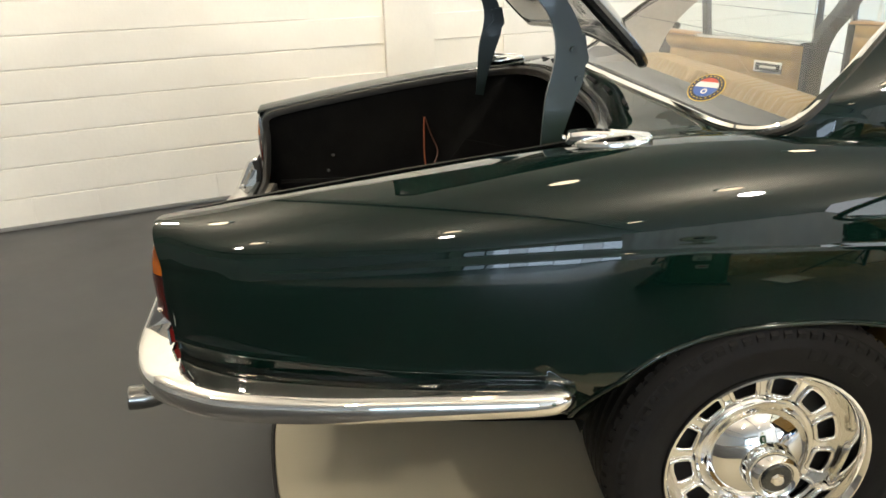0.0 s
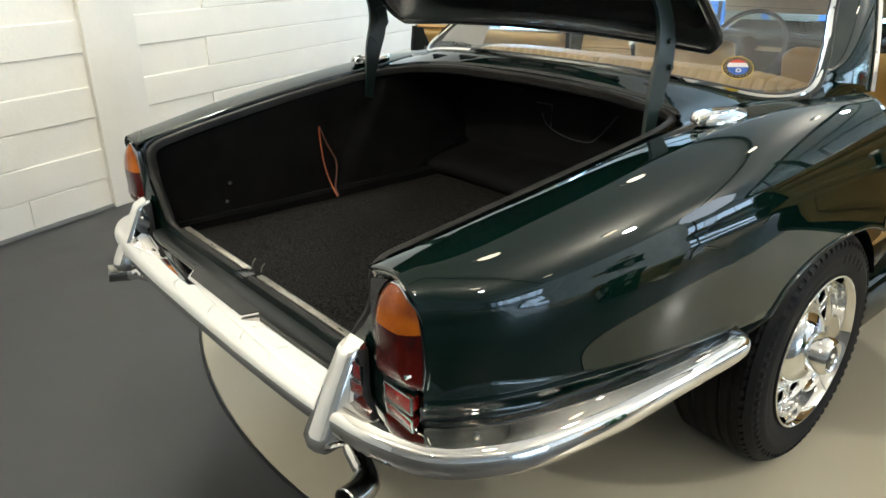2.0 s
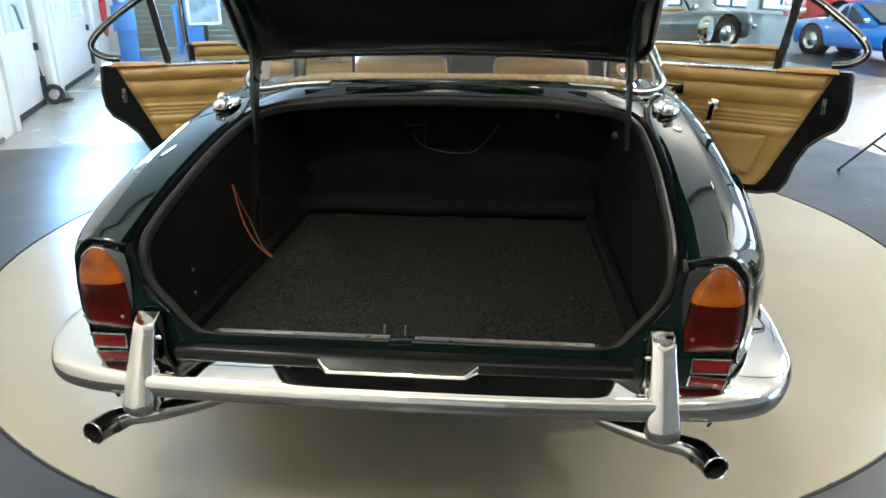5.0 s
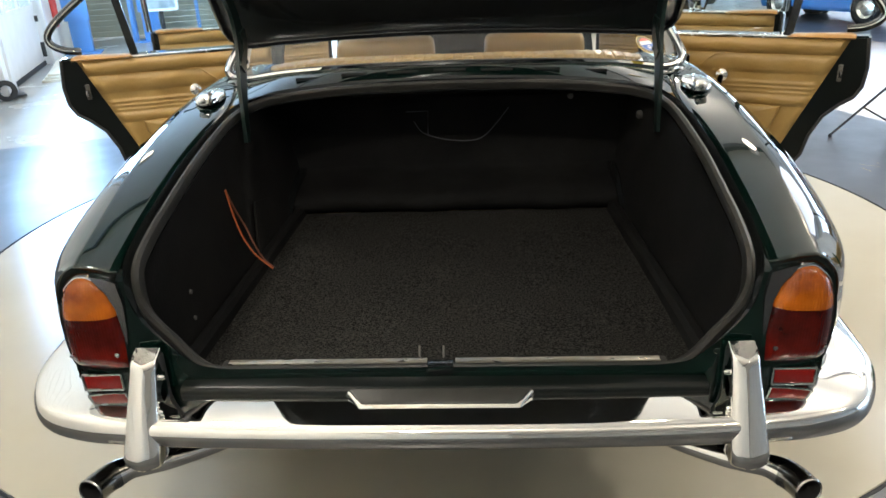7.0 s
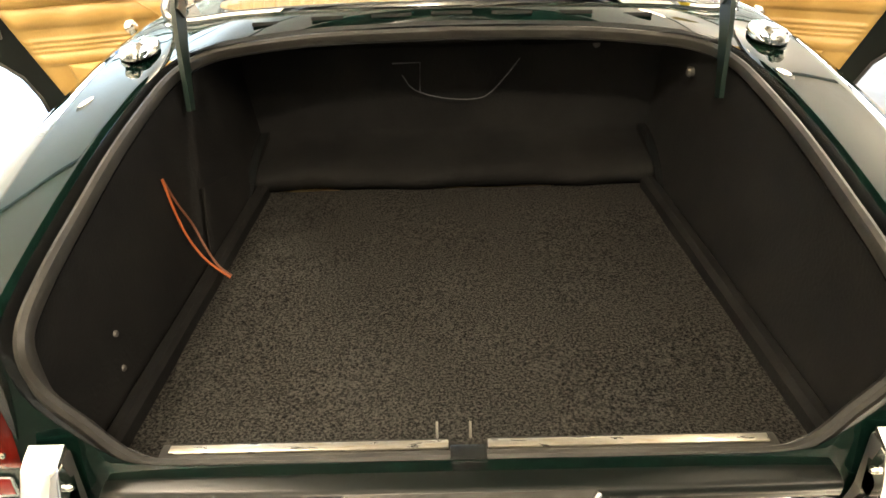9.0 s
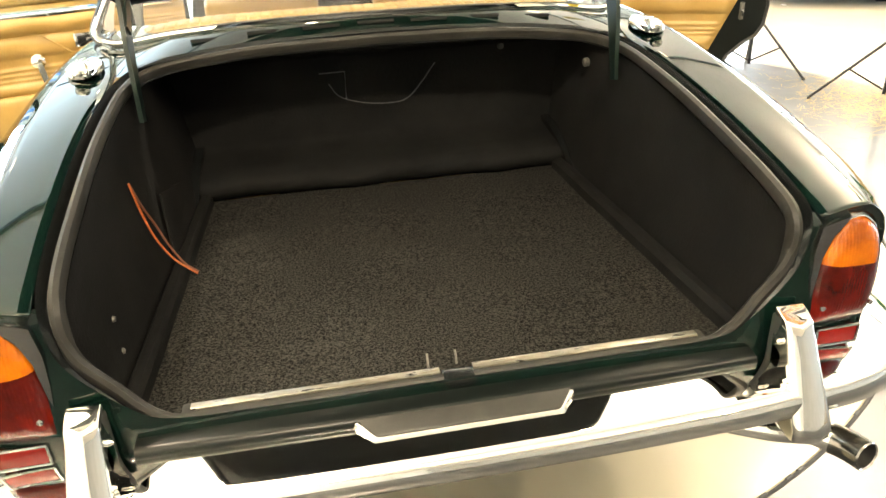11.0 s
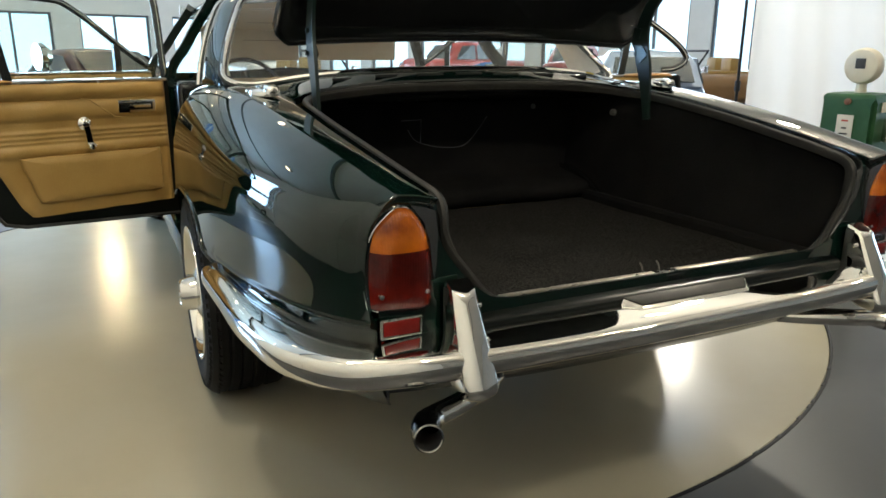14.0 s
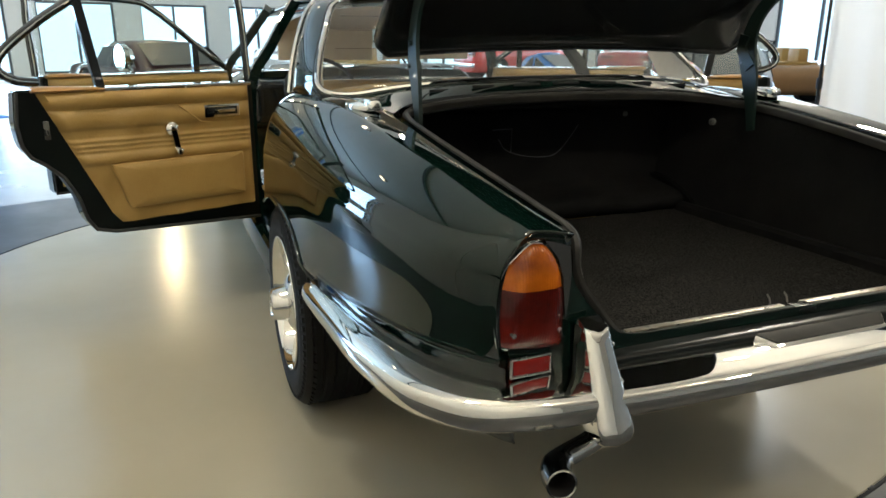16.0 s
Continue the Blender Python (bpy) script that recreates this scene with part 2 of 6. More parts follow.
def lathe(bm, profile, centre, axis, n=32):
    """Spins (along, radius) rows round an axis (unit vector) at a centre."""
    ax = Vector(axis).normalized()
    s = ax.orthogonal().normalized()
    t = ax.cross(s)
    c = Vector(centre)
    rows = [[c + ax * a + (s * math.cos(2 * math.pi * i / n) + t * math.sin(2 * math.pi * i / n)) * max(r, 1e-5) for i in range(n)] for a, r in profile]
    grid(bm, rows, wrap=True)
    bmesh.ops.remove_doubles(bm, verts=bm.verts, dist=2e-5)


def plate(bm, outline, depth, at=None):
    """Extrudes a flat outline of 3D points by a vector."""
    vs = [bm.verts.new(p) for p in outline]
    f = bm.faces.new(vs)
    r = bmesh.ops.extrude_face_region(bm, geom=[f])
    bmesh.ops.translate(bm, verts=[v for v in r["geom"] if isinstance(v, bmesh.types.BMVert)], vec=depth)


def flat(name, pts, material, m=None, label="", kind="structure", category="", depth=None):
    bm = bmesh.new()
    if depth:
        plate(bm, pts, depth)
    else:
        bm.faces.new([bm.verts.new(p) for p in pts])
    o = part(name, bm, material, None, "", 0, m)
    return tagged(o, label, category, kind=kind)


HX, HY0, HY1, HZ = 19.0, -9.0, 23.0, 4.0     # hall: width, near end, far end, height
TT = Vector((-0.085, 2.364, 0.0))              # turntable centre
TR = 2.318

# dark floor round the turntable, lighter floor beyond
def ring_floor():
    bm = bmesh.new()
    n = 128
    c = ROOM.inverted() @ TT
    inner = [bm.verts.new((c.x + (TR + 0.012) * math.cos(2 * math.pi * i / n), c.y + (TR + 0.012) * math.sin(2 * math.pi * i / n), 0)) for i in range(n)]
    outer = []
    x0, x1, y0, y1 = -0.3, 7.0, HY0 - 0.3, 4.45
    for i in range(n):
        a = 2 * math.pi * i / n
        dx, dy = math.cos(a), math.sin(a)
        s = min((x1 - c.x) / dx if dx > 1e-6 else 1e9, (x0 - c.x) / dx if dx < -1e-6 else 1e9,
                (y1 - c.y) / dy if dy > 1e-6 else 1e9, (y0 - c.y) / dy if dy < -1e-6 else 1e9)
        outer.append(bm.verts.new((c.x + s * dx, c.y + s * dy, 0)))
    for i in range(n):
        j = (i + 1) % n
        bm.faces.new((inner[i], inner[j], outer[j], outer[i]))
    # corners
    for cx, cy in ((x0, y0), (x1, y0), (x0, y1), (x1, y1)):
        a = math.atan2(cy - c.y, cx - c.x) % (2 * math.pi)
        i = int(a / (2 * math.pi) * n) % n
        v = bm.verts.new((cx, cy, 0))
        bm.faces.new((outer[i], outer[(i + 1) % n], v))
    return tagged(part("floor_1", bm, FLOOR_DARK, None, "", 0, ROOM), "dark grey epoxy floor round the turntable", "floor", kind="structure")


FLOOR_EAST = mat("epoxy_sand", (0.41, 0.35, 0.26), 0.2, base2=(0.445, 0.38, 0.285), rough2=0.28, noise_scale=1.2)
ring_floor()
flat("floor_2", [(-0.3, 4.45, 0), (7.0, 4.45, 0), (7.0, HY1, 0), (-0.3, HY1, 0)], FLOOR_FAR, ROOM, "pale polished workshop floor", category="floor")
flat("floor_4", [(10.5, HY0 - 0.3, 0), (HX, HY0 - 0.3, 0), (HX, HY1, 0), (10.5, HY1, 0)], FLOOR_DARK, ROOM, "dark grey showroom floor by the windows", category="floor")
flat("floor_3", [(7.0, HY0 - 0.3, 0), (10.5, HY0 - 0.3, 0), (10.5, HY1, 0), (7.0, HY1, 0)], FLOOR_EAST, ROOM, "pale polished showroom floor", category="floor")
flat("floor_base", [(-0.6, HY0 - 0.6, -0.3), (HX + 0.3, HY0 - 0.6, -0.3), (HX + 0.3, HY1 + 0.3, -0.3), (-0.6, HY1 + 0.3, -0.3)], GREYLINE, ROOM, "dark pit below the floor", category="floor", depth=(0, 0, 0.18))

bm = bmesh.new()
lathe(bm, [(-0.08, 0), (-0.08, TR), (-0.004, TR), (0.0, TR - 0.004), (0.0, 0)], TT, (0, 0, 1), 160)
EDGE = mat("black_edge", (0.005, 0.005, 0.005), 0.7)
table = thing("turntable", "round beige epoxy turntable set flush in the floor", "turntable", m=pose(0, 0, 0))
part("deck", bm, FLOOR_LIGHT, table, "polished beige epoxy deck", 30)
bm = bmesh.new()
lathe(bm, [(-0.05, TR + .001), (0.0015, TR + .001), (0.0025, TR + .004), (0.0015, TR + .011), (-0.05, TR + .011)], TT, (0, 0, 1), 160)
part("edge_strip", bm, EDGE, table, "thin black edge strip")
for a in (-76.0, -72.5, -68.5, -66.0, -64.8, -61.0, -57.0, -104, -112, -120):
    bm = bmesh.new()
    box(bm, -.012, .012, -.004, .004, 0, .004, .001)
    part("edge_clip", bm, RUBBER, table, m=pose(TT.x + (TR + .002) * math.cos(radians(a)), TT.y + (TR + .002) * math.sin(radians(a)), 0, 0, 0, a + 90))

# block wall with running courses
def block_wall(y1=4.85):
    base = flat("wall_west", [(-0.30, HY0, 0), (-0.010, HY0, 0), (-0.010, y1, 0), (-0.30, y1, 0)], WALL, ROOM,
                "white painted block wall beside the turntable", category="wall", depth=(0, 0, HZ))
    course = 0.175
    shared, rest = {}, bmesh.new()
    rnd = random.Random(4)
    for r in range(int(HZ / course)):
        length = 0.34 if r == 0 else 1.36     # only the lowest course still shows its upright joints
        y = -6.8 - 0.5 * (r % 2) * length
        while y < y1:
            a, b = max(y, -6.8), min(y + length, y1)
            off = rnd.uniform(-0.0012, 0.0012) if r == 0 else 0.0
            y += length
            if b - a < 0.05 or (0.46 < (a + b) / 2 < 0.84):
                continue
            if a > -3.0 and r < 8:
                key = round(b - a, 2)
                if (key, r == 0) not in shared:
                    bm = bmesh.new()
                    gap = 0.0016 if r == 0 else 0.0
                    box(bm, -0.012, 0.0, gap, key - gap, 0.002, course - 0.002)
                    bmesh.ops.bevel(bm, geom=[e for e in bm.edges if e.verts[0].co.x > -.001 and e.verts[1].co.x > -.001 and abs(e.verts[0].co.z - e.verts[1].co.z) < .01], offset=.004, segments=1, affect="EDGES")
                    me = bpy.data.meshes.new("block")
                    bm.to_mesh(me)
                    bm.free()
                    me.materials.append(WALL)
                    shared[key, r == 0] = me
                o = new("block", shared[key, r == 0])
                o.parent = base
                o.matrix_basis = pose(off, a, r * course)
            else:
                box(rest, -0.012 + off, off, a, b, r * course + .003, r * course + course - .003)
    o = part("blocks", rest, WALL, base, smooth=0)
    o["kind"] = "stuff"
    pier = boxed("pilaster", (-0.01, 0.028, 0.48, 0.82, 0, HZ), WALL, base, bevel=.006)
    return base


# far and side walls with glazing
def glazed_wall(name, label, length, m, sill, head, bays, pier):
    """A wall along local x from 0 to length, standing behind y = 0, with window bays."""
    bm = bmesh.new()
    box(bm, 0, length, 0, 0.25, 0, sill) if sill > 0.02 else None
    box(bm, 0, length, 0, 0.25, head, HZ)
    w = (length - pier) / bays
    for i in range(bays + 1):
        box(bm, i * w, i * w + pier, 0.002, 0.248, max(sill, 0), head)
    wall = tagged(part(name, bm, PLASTER, None, "", 0, m), label, "wall", kind="structure")
    for i in range(bays):
        x0, x1 = i * w + pier, (i + 1) * w
        win = thing("window_1", "tall dark-framed shop window in the hall wall", "window", "hall windows", "structure", m @ pose(x0, 0.08, max(sill, 0)))
        W, H = x1 - x0, head - max(sill, 0)
        fb = bmesh.new()
        for b in ((0, 0.06, 0, 0.08, 0, H), (W - 0.06, W, 0, 0.08, 0, H), (0.06, W - 0.06, 0, 0.08, 0, 0.07), (0.06, W - 0.06, 0, 0.08, H - 0.07, H),
                  (W / 2 - 0.03, W / 2 + 0.03, 0, 0.08, 0.07, H - 0.07)):
            box(fb, *b)
        part("window_frame", fb, FRAME, win, smooth=0)
        for a, b in ((0.06, W / 2 - 0.03), (W / 2 + 0.03, W - 0.06)):
            g = boxed("pane", (a, b, 0.035, 0.043, 0.07, H - 0.07), GLASS, win, bevel=0)
            g.visible_shadow = False
    return wall


# the south wall is invented and unseen; its grey keeps the car's reflections dark
SOUTH = mat("grey_wall_paint", (0.28, 0.27, 0.25), 0.6, base2=(0.33, 0.32, 0.30), noise_scale=2, bump=0.1, bump_scale=30)
FRAME = mat("window_frame_grey", (0.10, 0.11, 0.12), 0.4, 0.3)
block_wall()
tagged(boxed("baseboard", (0.0, 0.014, 0.82, 4.85, 0, 0.035), GREYLINE, None, bevel=0.002, m=ROOM), "thin dark grey skirting strip", "baseboard", kind="structure")
tagged(boxed("baseboard", (0.0, 0.014, HY0, 0.48, 0, 0.022), GREYLINE, None, bevel=0.002, m=ROOM), "thin dark grey skirting strip", "baseboard", kind="structure")
glazed_wall("wall_north", "white end wall with wide shop windows", HX, ROOM @ pose(0, HY1, 0), 0.1, 2.2, 6, 0.8)
glazed_wall("wall_east", "white side wall with wide shop windows", HY1 - HY0, ROOM @ pose(HX, HY1, 0, 0, 0, -90), 0.1, 2.9, 12, 0.6)
flat("wall_south", [(-0.3, HY0 - 0.25, 0), (HX, HY0 - 0.25, 0), (HX, HY0, 0), (-0.3, HY0, 0)], SOUTH, ROOM, "unseen plain grey wall added to close the hall", category="wall", depth=(0, 0, HZ))
# workshop wall with two sectional doors
DOORS = ((5.30, 6.90), (7.25, 9.90))
bm = bmesh.new()
box(bm, -0.30, -0.0, 4.85, 5.30, 0, HZ)
box(bm, -0.30, -0.0, 6.90, 7.25, 0, 2.6)
box(bm, -0.30, -0.0, 9.90, HY1, 0, 2.6)
box(bm, -0.30, -0.0, 5.30, HY1, 2.6, HZ)
tagged(part("wall_west_workshop", bm, PLASTER, None, "", 0, ROOM), "white workshop wall with sectional doors", "wall", kind="structure")


def sectional_door(name, y0, y1):
    d = thing(name, "white sectional door with bright glazed upper panels", "garage door", "workshop doors", "structure", ROOM @ pose(-0.12, y0, 0))
    W = y1 - y0
    boxed("lower_panel", (-.03, .03, 0.05, W - .05, .06, .78), WHITE_METAL, d, bevel=.01)
    boxed("bottom_seal", (-.03, .035, 0.03, W - .03, 0, .06), RUBBER, d)
    fr = bmesh.new()
    n = 2 if W < 2 else 3
    for i in range(n + 1):
        y = .05 + (W - .1) * i / n
        box(fr, -.03, .032, y - .035, y + .035, .78, 2.6, .006)
    for z in (.80, 1.40, 2.0, 2.57):
        box(fr, -.028, .030, .02, W - .02, z - .03, z + .03, .006)
    part("door_frame", fr, WHITE_METAL, d)
    for i in range(n):
        a, b = .05 + (W - .1) * i / n + .035, .05 + (W - .1) * (i + 1) / n - .035
        for z0, z1 in ((.83, 1.37), (1.43, 1.97), (2.03, 2.54)):
            g = boxed("pane", (-.004, .004, a, b, z0, z1), FROST, d, bevel=0)
            g.visible_shadow = False
    for y in (.10, W - .10):
        boxed("hinge", (.03, .07, y - .02, y + .02, .60, .68), RUBBER, d)
        boxed("door_bolt", (.03, .08, y - .02, y + .02, .12, .32), RUBBER, d)
    for sgn, y in ((1, -.02), (-1, W + .02)):
        boxed("door_jamb", (.09, .15, y - .07, y + .07, 0, 2.6), WHITE_METAL, d)


FROST = glass("frosted_pane", (0.93, 0.98, 1.0))
WHITE_METAL = mat("white_metal", (0.75, 0.75, 0.73), 0.4, base2=(0.70, 0.70, 0.69), noise_scale=5)
for i, (a, b) in enumerate(DOORS):
    sectional_door("door_%d" % (i + 1), a, b)
bm = bmesh.new()
box(bm, -0.3, HX + 0.25, HY0 - 0.25, HY1 + 0.25, HZ, HZ + 0.2)
tagged(part("ceiling", bm, CEIL, None, "", 0, ROOM), "plain pale hall ceiling", "ceiling", kind="structure")

# slim lighting rails under the ceiling
BEAM = mat("rail_grey", (0.10, 0.105, 0.11), 0.5)
for y in (-6.0, -1.5, 3.0, 7.5, 12.0, 16.5):
    tagged(boxed("ceiling_rail", (0.0, HX, y - .03, y + .03, HZ - .06, HZ), BEAM, None, m=ROOM, bevel=.008), "slim dark grey lighting rail under the ceiling", "rail", "ceiling rails", "structure")

# ceiling spots
SPOT = glow("spot_glow", (1.0, 0.76, 0.46), 36.0)


def ceiling_spot(x, y):
    t = thing("ceiling_light", "round white ceiling spot with a warm lamp", "ceiling light", "ceiling lights", m=ROOM @ pose(x, y, HZ))
    bm = bmesh.new()
    lathe(bm, [(0, 0.135), (-0.10, 0.135), (-0.10, 0.122), (-0.03, 0.115), (-0.03, 0)], (0, 0, 0), (0, 0, 1), 24)
    part("housing", bm, WHITE_METAL, t)
    bm = bmesh.new()
    lathe(bm, [(-0.085, 0), (-0.085, 0.115)], (0, 0, 0), (0, 0, 1), 24)
    part("lamp_disc", bm, SPOT, t)
    return t


SPOTS = ((6.3, 3.0), (6.4, 13.1), (1.4, -2.6), (1.4, 0.4), (1.4, 5.0), (3.9, -3.8), (3.9, -0.4), (3.9, 1.6), (3.9, 5.0), (6.6, -2.6), (6.6, 0.4), (6.6, 5.0), (10, -1), (10.6, 2.9), (10, 10), (5, 9.5), (5, 14.5))
first = ceiling_spot(*SPOTS[0])
for x, y in SPOTS[1:]:
    copy_thing(first, ROOM @ pose(x, y, HZ))

# point lamps hung below the ceiling spots; (11.5, 14.0) is an added fill without a spot
def lamp(x, y, power, colour=(1.0, 0.86, 0.66)):
    d = bpy.data.lights.new("hall_lamp", "POINT")
    d.energy, d.color, d.shadow_soft_size = power, colour, 0.10
    o = new("hall_lamp", d)
    o.matrix_world = ROOM @ pose(x, y, HZ - 0.75)


for x, y, w in ((1.4, -2.6, 140), (1.4, 0.4, 120), (6.6, 0.4, 280), (6.6, 5.0, 230), (3.9, -3.8, 70), (6.6, -2.6, 80), (10.6, 2.9, 240), (11.5, 14.0, 450)):
    lamp(x, y, w)
lamp(6.4, 13.1, 190, (1.0, 0.72, 0.36))
area("day_north", ROOM @ pose(HX / 2, HY1 - 0.05, 1.5, 90, 0, 180), HX * 0.9, 2.0, 760, (0.74, 0.87, 1.0))
area("day_east", ROOM @ pose(HX - 0.05, 5, 1.6, 90, 0, 90), 24, 2.4, 1100, (0.76, 0.88, 1.0))
area("day_west", ROOM @ pose(0.20, 7.6, 1.7, 90, 0, -90), 4.4, 1.7, 660, (0.48, 0.72, 1.0))

# ---- the saloon car ----
CAR = thing("car", "dark green classic saloon with open boot and doors on the turntable", "car")
CAR.location, CAR.scale = (0, 0, -0.015), (1, 1.03, 1)

# rear wing, right side: rows along y of (x, z) for the gutter edge, the top crease, the flank's swage line, the lower fold and the hem
WING = [
    (0.00, .584, .868, .664, .882, .720, .800, .716, .640, .68, .47),
    (0.10, .598, .886, .679, .901, .777, .806, .772, .636, .72, .46),
    (0.24, .611, .910, .699, .926, .819, .815, .818, .630, .76, .44),
    (0.45, .625, .943, .724, .957, .853, .828, .859, .618, .765, .44),
    (0.66, .628, .972, .739, .984, .873, .838, .881, .605, .765, .445),
    (0.85, .630, .992, .750, 1.003, .884, .842, .895, .600, .82, .435),
    (1.05, .665, 1.010, .762, 1.013, .890, .842, .903, .600, .885, .39),
    (1.25, .730, 1.013, .777, 1.011, .893, .838, .906, .600, .893, .39),
    (1.47, .755, 1.004, .792, .998, .894, .832, .906, .600, .896, .39),
]
wing_at = cubic(WING)
ARCH_Y, ARCH_Z, ARCH_A, ARCH_B = 1.205, 0.36, 0.415, 0.325
WHEEL = (0.792, 1.179, 0.353)


def ease(x):
    x = min(1.0, max(0.0, x))
    return x * x * (3 - 2 * x)


def bezier(a, b, c, d, ts):
    a, b, c, d = (np.array(q, float) for q in (a, b, c, d))
    return [a * (1 - t) ** 3 + b * 3 * t * (1 - t) ** 2 + c * 3 * t * t * (1 - t) + d * t ** 3 for t in ts]


def wing_section(y):
    """Upper run (gutter to swage) and lower run (swage to hem) of the wing at y, as (x, z) points."""
    gx, gz, cx, cz, sx, sz, lx, lz, hx, hz = wing_at(y)
    kick = .0045 * ease((y - .06) / .16)
    fold = ease((.78 - y) / .08)
    g, c = np.array((gx, gz)), np.array((cx, cz))
    upper = [g + (c - g) * k + np.array((0, .003 * math.sin(math.pi * k))) for k in (0, .2, .4, .6, .8, .93)]
    e = np.array((sx - kick, sz + .004))
    dx, dz = e[0] - cx, cz - e[1]
    ts = np.r_[0, .02, .05, np.linspace(.1, 1, 24)]
    upper += bezier(c, c + np.array((.47 * dx, -.14 * dx)), e + np.array((-.08 * dz, .50 * dz)), e, ts)
    upper += [np.array((sx - .45 * kick, sz - .0005))]
    b0 = np.array((sx, sz - .006))
    lip = np.array((lx, lz))
    lower = bezier(b0, b0 + np.array((.014 - .006 * ease((y - .7) / .25), -.07)), lip + np.array((.003 - .010 * ease((y - .7) / .25), .07)), lip, np.linspace(0, 1, 26))
    lower += [lip + np.array(q) * np.array((fold, 1)) for q in ((.0025, -.005), (-.001, -.010), (-.009, -.0125), (-.013, -.018))]
    end = lower[-1]
    lower += [end + (np.array((hx, hz)) - end) * k + np.array((.016 * (1 - ease((y - .6) / .25)) * math.sin(math.pi * k), 0)) for k in np.linspace(0, 1, 11)[1:]]
    return upper, lower


def set_back(x, y, z):
    """The crown runs out to the rear as a small hood over the lamp."""
    return (x, y - .015 * ease((z - .79) / .085) * max(0.0, 1 - y / .14) ** 2, z)


def wing_row(y, inset=0.0, back=0.0):
    upper, lower = wing_section(y)
    c = np.array((.655, .73))
    out = []
    for p in upper + lower:
        d = p - c
        q = p - d / np.linalg.norm(d) * inset
        h = set_back(q[0], y, q[1])
        out.append((h[0], h[1] - back, h[2]))
    return out


def arch_z(y):
    k = min(1.0, abs(y - ARCH_Y) / ARCH_A)
    return ARCH_Z + ARCH_B * (1 - k ** 2.4) ** (1 / 2.4)


def trimmed_row(y):
    """A wing row cut off where it meets the wheel opening."""
    upper, lower = wing_section(y)
    if y > .74:
        z_end = lower[-1][1]
        if abs(y - ARCH_Y) < ARCH_A:
            z_end = max(z_end, arch_z(y))
        row = np.array(lower)
        d = np.r_[0, np.cumsum(np.linalg.norm(np.diff(row, axis=0), axis=1))]
        i = next((k for k in range(1, len(row)) if row[k, 1] <= z_end + 1e-6), len(row) - 1)
        f = (row[i - 1, 1] - z_end) / max(row[i - 1, 1] - row[i, 1], 1e-9)
        stop = d[i - 1] + f * (d[i] - d[i - 1])
        lower = [np.array([np.interp(t, d, row[:, c]) for c in range(2)]) for t in np.linspace(0, stop, len(row))]
    return [set_back(p[0], y, p[1]) for p in upper + lower]


def build_wing(side):
    bm = bmesh.new()
    rows = [wing_row(0, .026, -.006), wing_row(0, .012, -.005), wing_row(0, .006, -.003), wing_row(0, .003, -.001), wing_row(0, .0008, -.003), wing_row(0, 0, -.009)]
    ang = np.linspace(0, math.pi, 61)
    ys = sorted(set(list(np.round(np.linspace(.03, .24, 8), 4)) + list(np.round(np.linspace(.27, .78, 18), 4))
                    + [round(y, 4) for y in ARCH_Y - ARCH_A * np.cos(ang) if y < 1.46] + [1.47]))
    rows = rows + [trimmed_row(y) for y in ys]
    grid(bm, rows)
    for v in bm.verts:
        v.co.x *= side
    o = part("rear_wing", bm, PAINT, CAR, smooth=70)
    s = o.modifiers.new("thick", "SOLIDIFY")
    s.thickness, s.offset = 0.004, -1
    # rolled lip round the wheel opening
    path = []
    for y in [q for q in ys if ARCH_Y - ARCH_A < q]:
        p = trimmed_row(y)[-1]
        path.append((side * (p[0] + .001), p[1], p[2]))
    bm = bmesh.new()
    sweep(bm, path, circle(.0055, 10), up=(side, 0, 0))
    part("arch_lip", bm, PAINT, CAR, smooth=80)
    # inner wheel housing
    bm = bmesh.new()
    rows = []
    for x in (.86, .52):
        rows.append([(side * x, ARCH_Y - (ARCH_A - .0) * math.cos(a), ARCH_Z + (ARCH_B + .01) * math.sin(a)) for a in np.linspace(.24, math.pi - .24, 30)])
    grid(bm, rows)
    plate_pts = rows[1]
    bm.faces.new([bm.verts.new(p) for p in plate_pts])
    part("wheel_housing", bm, BLACKPAINT, CAR, smooth=40)


for s in (1, -1):
    build_wing(s)

# opening outline of the boot, right half, from the sill up and forward
OPEN = [(0.0, -.002, .652), (.30, -.002, .652), (.435, -.002, .655), (.490, -.002, .677), (.556, -.002, .748), (.580, .0, .80), (.584, .010, .864),
        (.598, .10, .889), (.611, .24, .913), (.625, .45, .946), (.628, .66, .974), (.620, .80, .990), (.584, .905, 1.001), (.50, .936, 1.014), (.30, .964, 1.029), (0.0, .976, 1.035)]
half = spline(OPEN, 5)
loop = [tuple(p) for p in half] + [(-p[0], p[1], p[2]) for p in half[::-1][1:-1]]


def ring(off_in, off_up, pts):
    """Moves an outline towards the boot's middle and up."""
    c = np.array((0, .45, .83))
    out = []
    for p in pts:
        d = c - np.array(p)
        d = d / np.linalg.norm(d)
        out.append(tuple(np.array(p) + d * off_in + np.array((0, 0, off_up))))
    return out


# gutter and rubber seal round the opening
bm = bmesh.new()
closed = loop + loop[:1]
grid(bm, [ring(0.0, .001, closed), ring(.003, -.012, closed), ring(.008, -.022, closed), ring(.034, -.024, closed)])
part("boot_gutter", bm, BLACKPAINT, CAR)
bm = bmesh.new()
seal = [(p[0], p[1] - .004 * min(1, max(0, (.715 - p[2]) / .045)), p[2] - .0125 * min(1, max(0, (.715 - p[2]) / .045))) for p in ring(.023, -.010, loop)]
sweep(bm, seal, [(-.010, -.012), (.008, -.012), (.010, 0), (.006, .009), (-.001, .012), (-.008, .008), (-.011, 0)], up=(0.0, -.45, .9), closed=True)
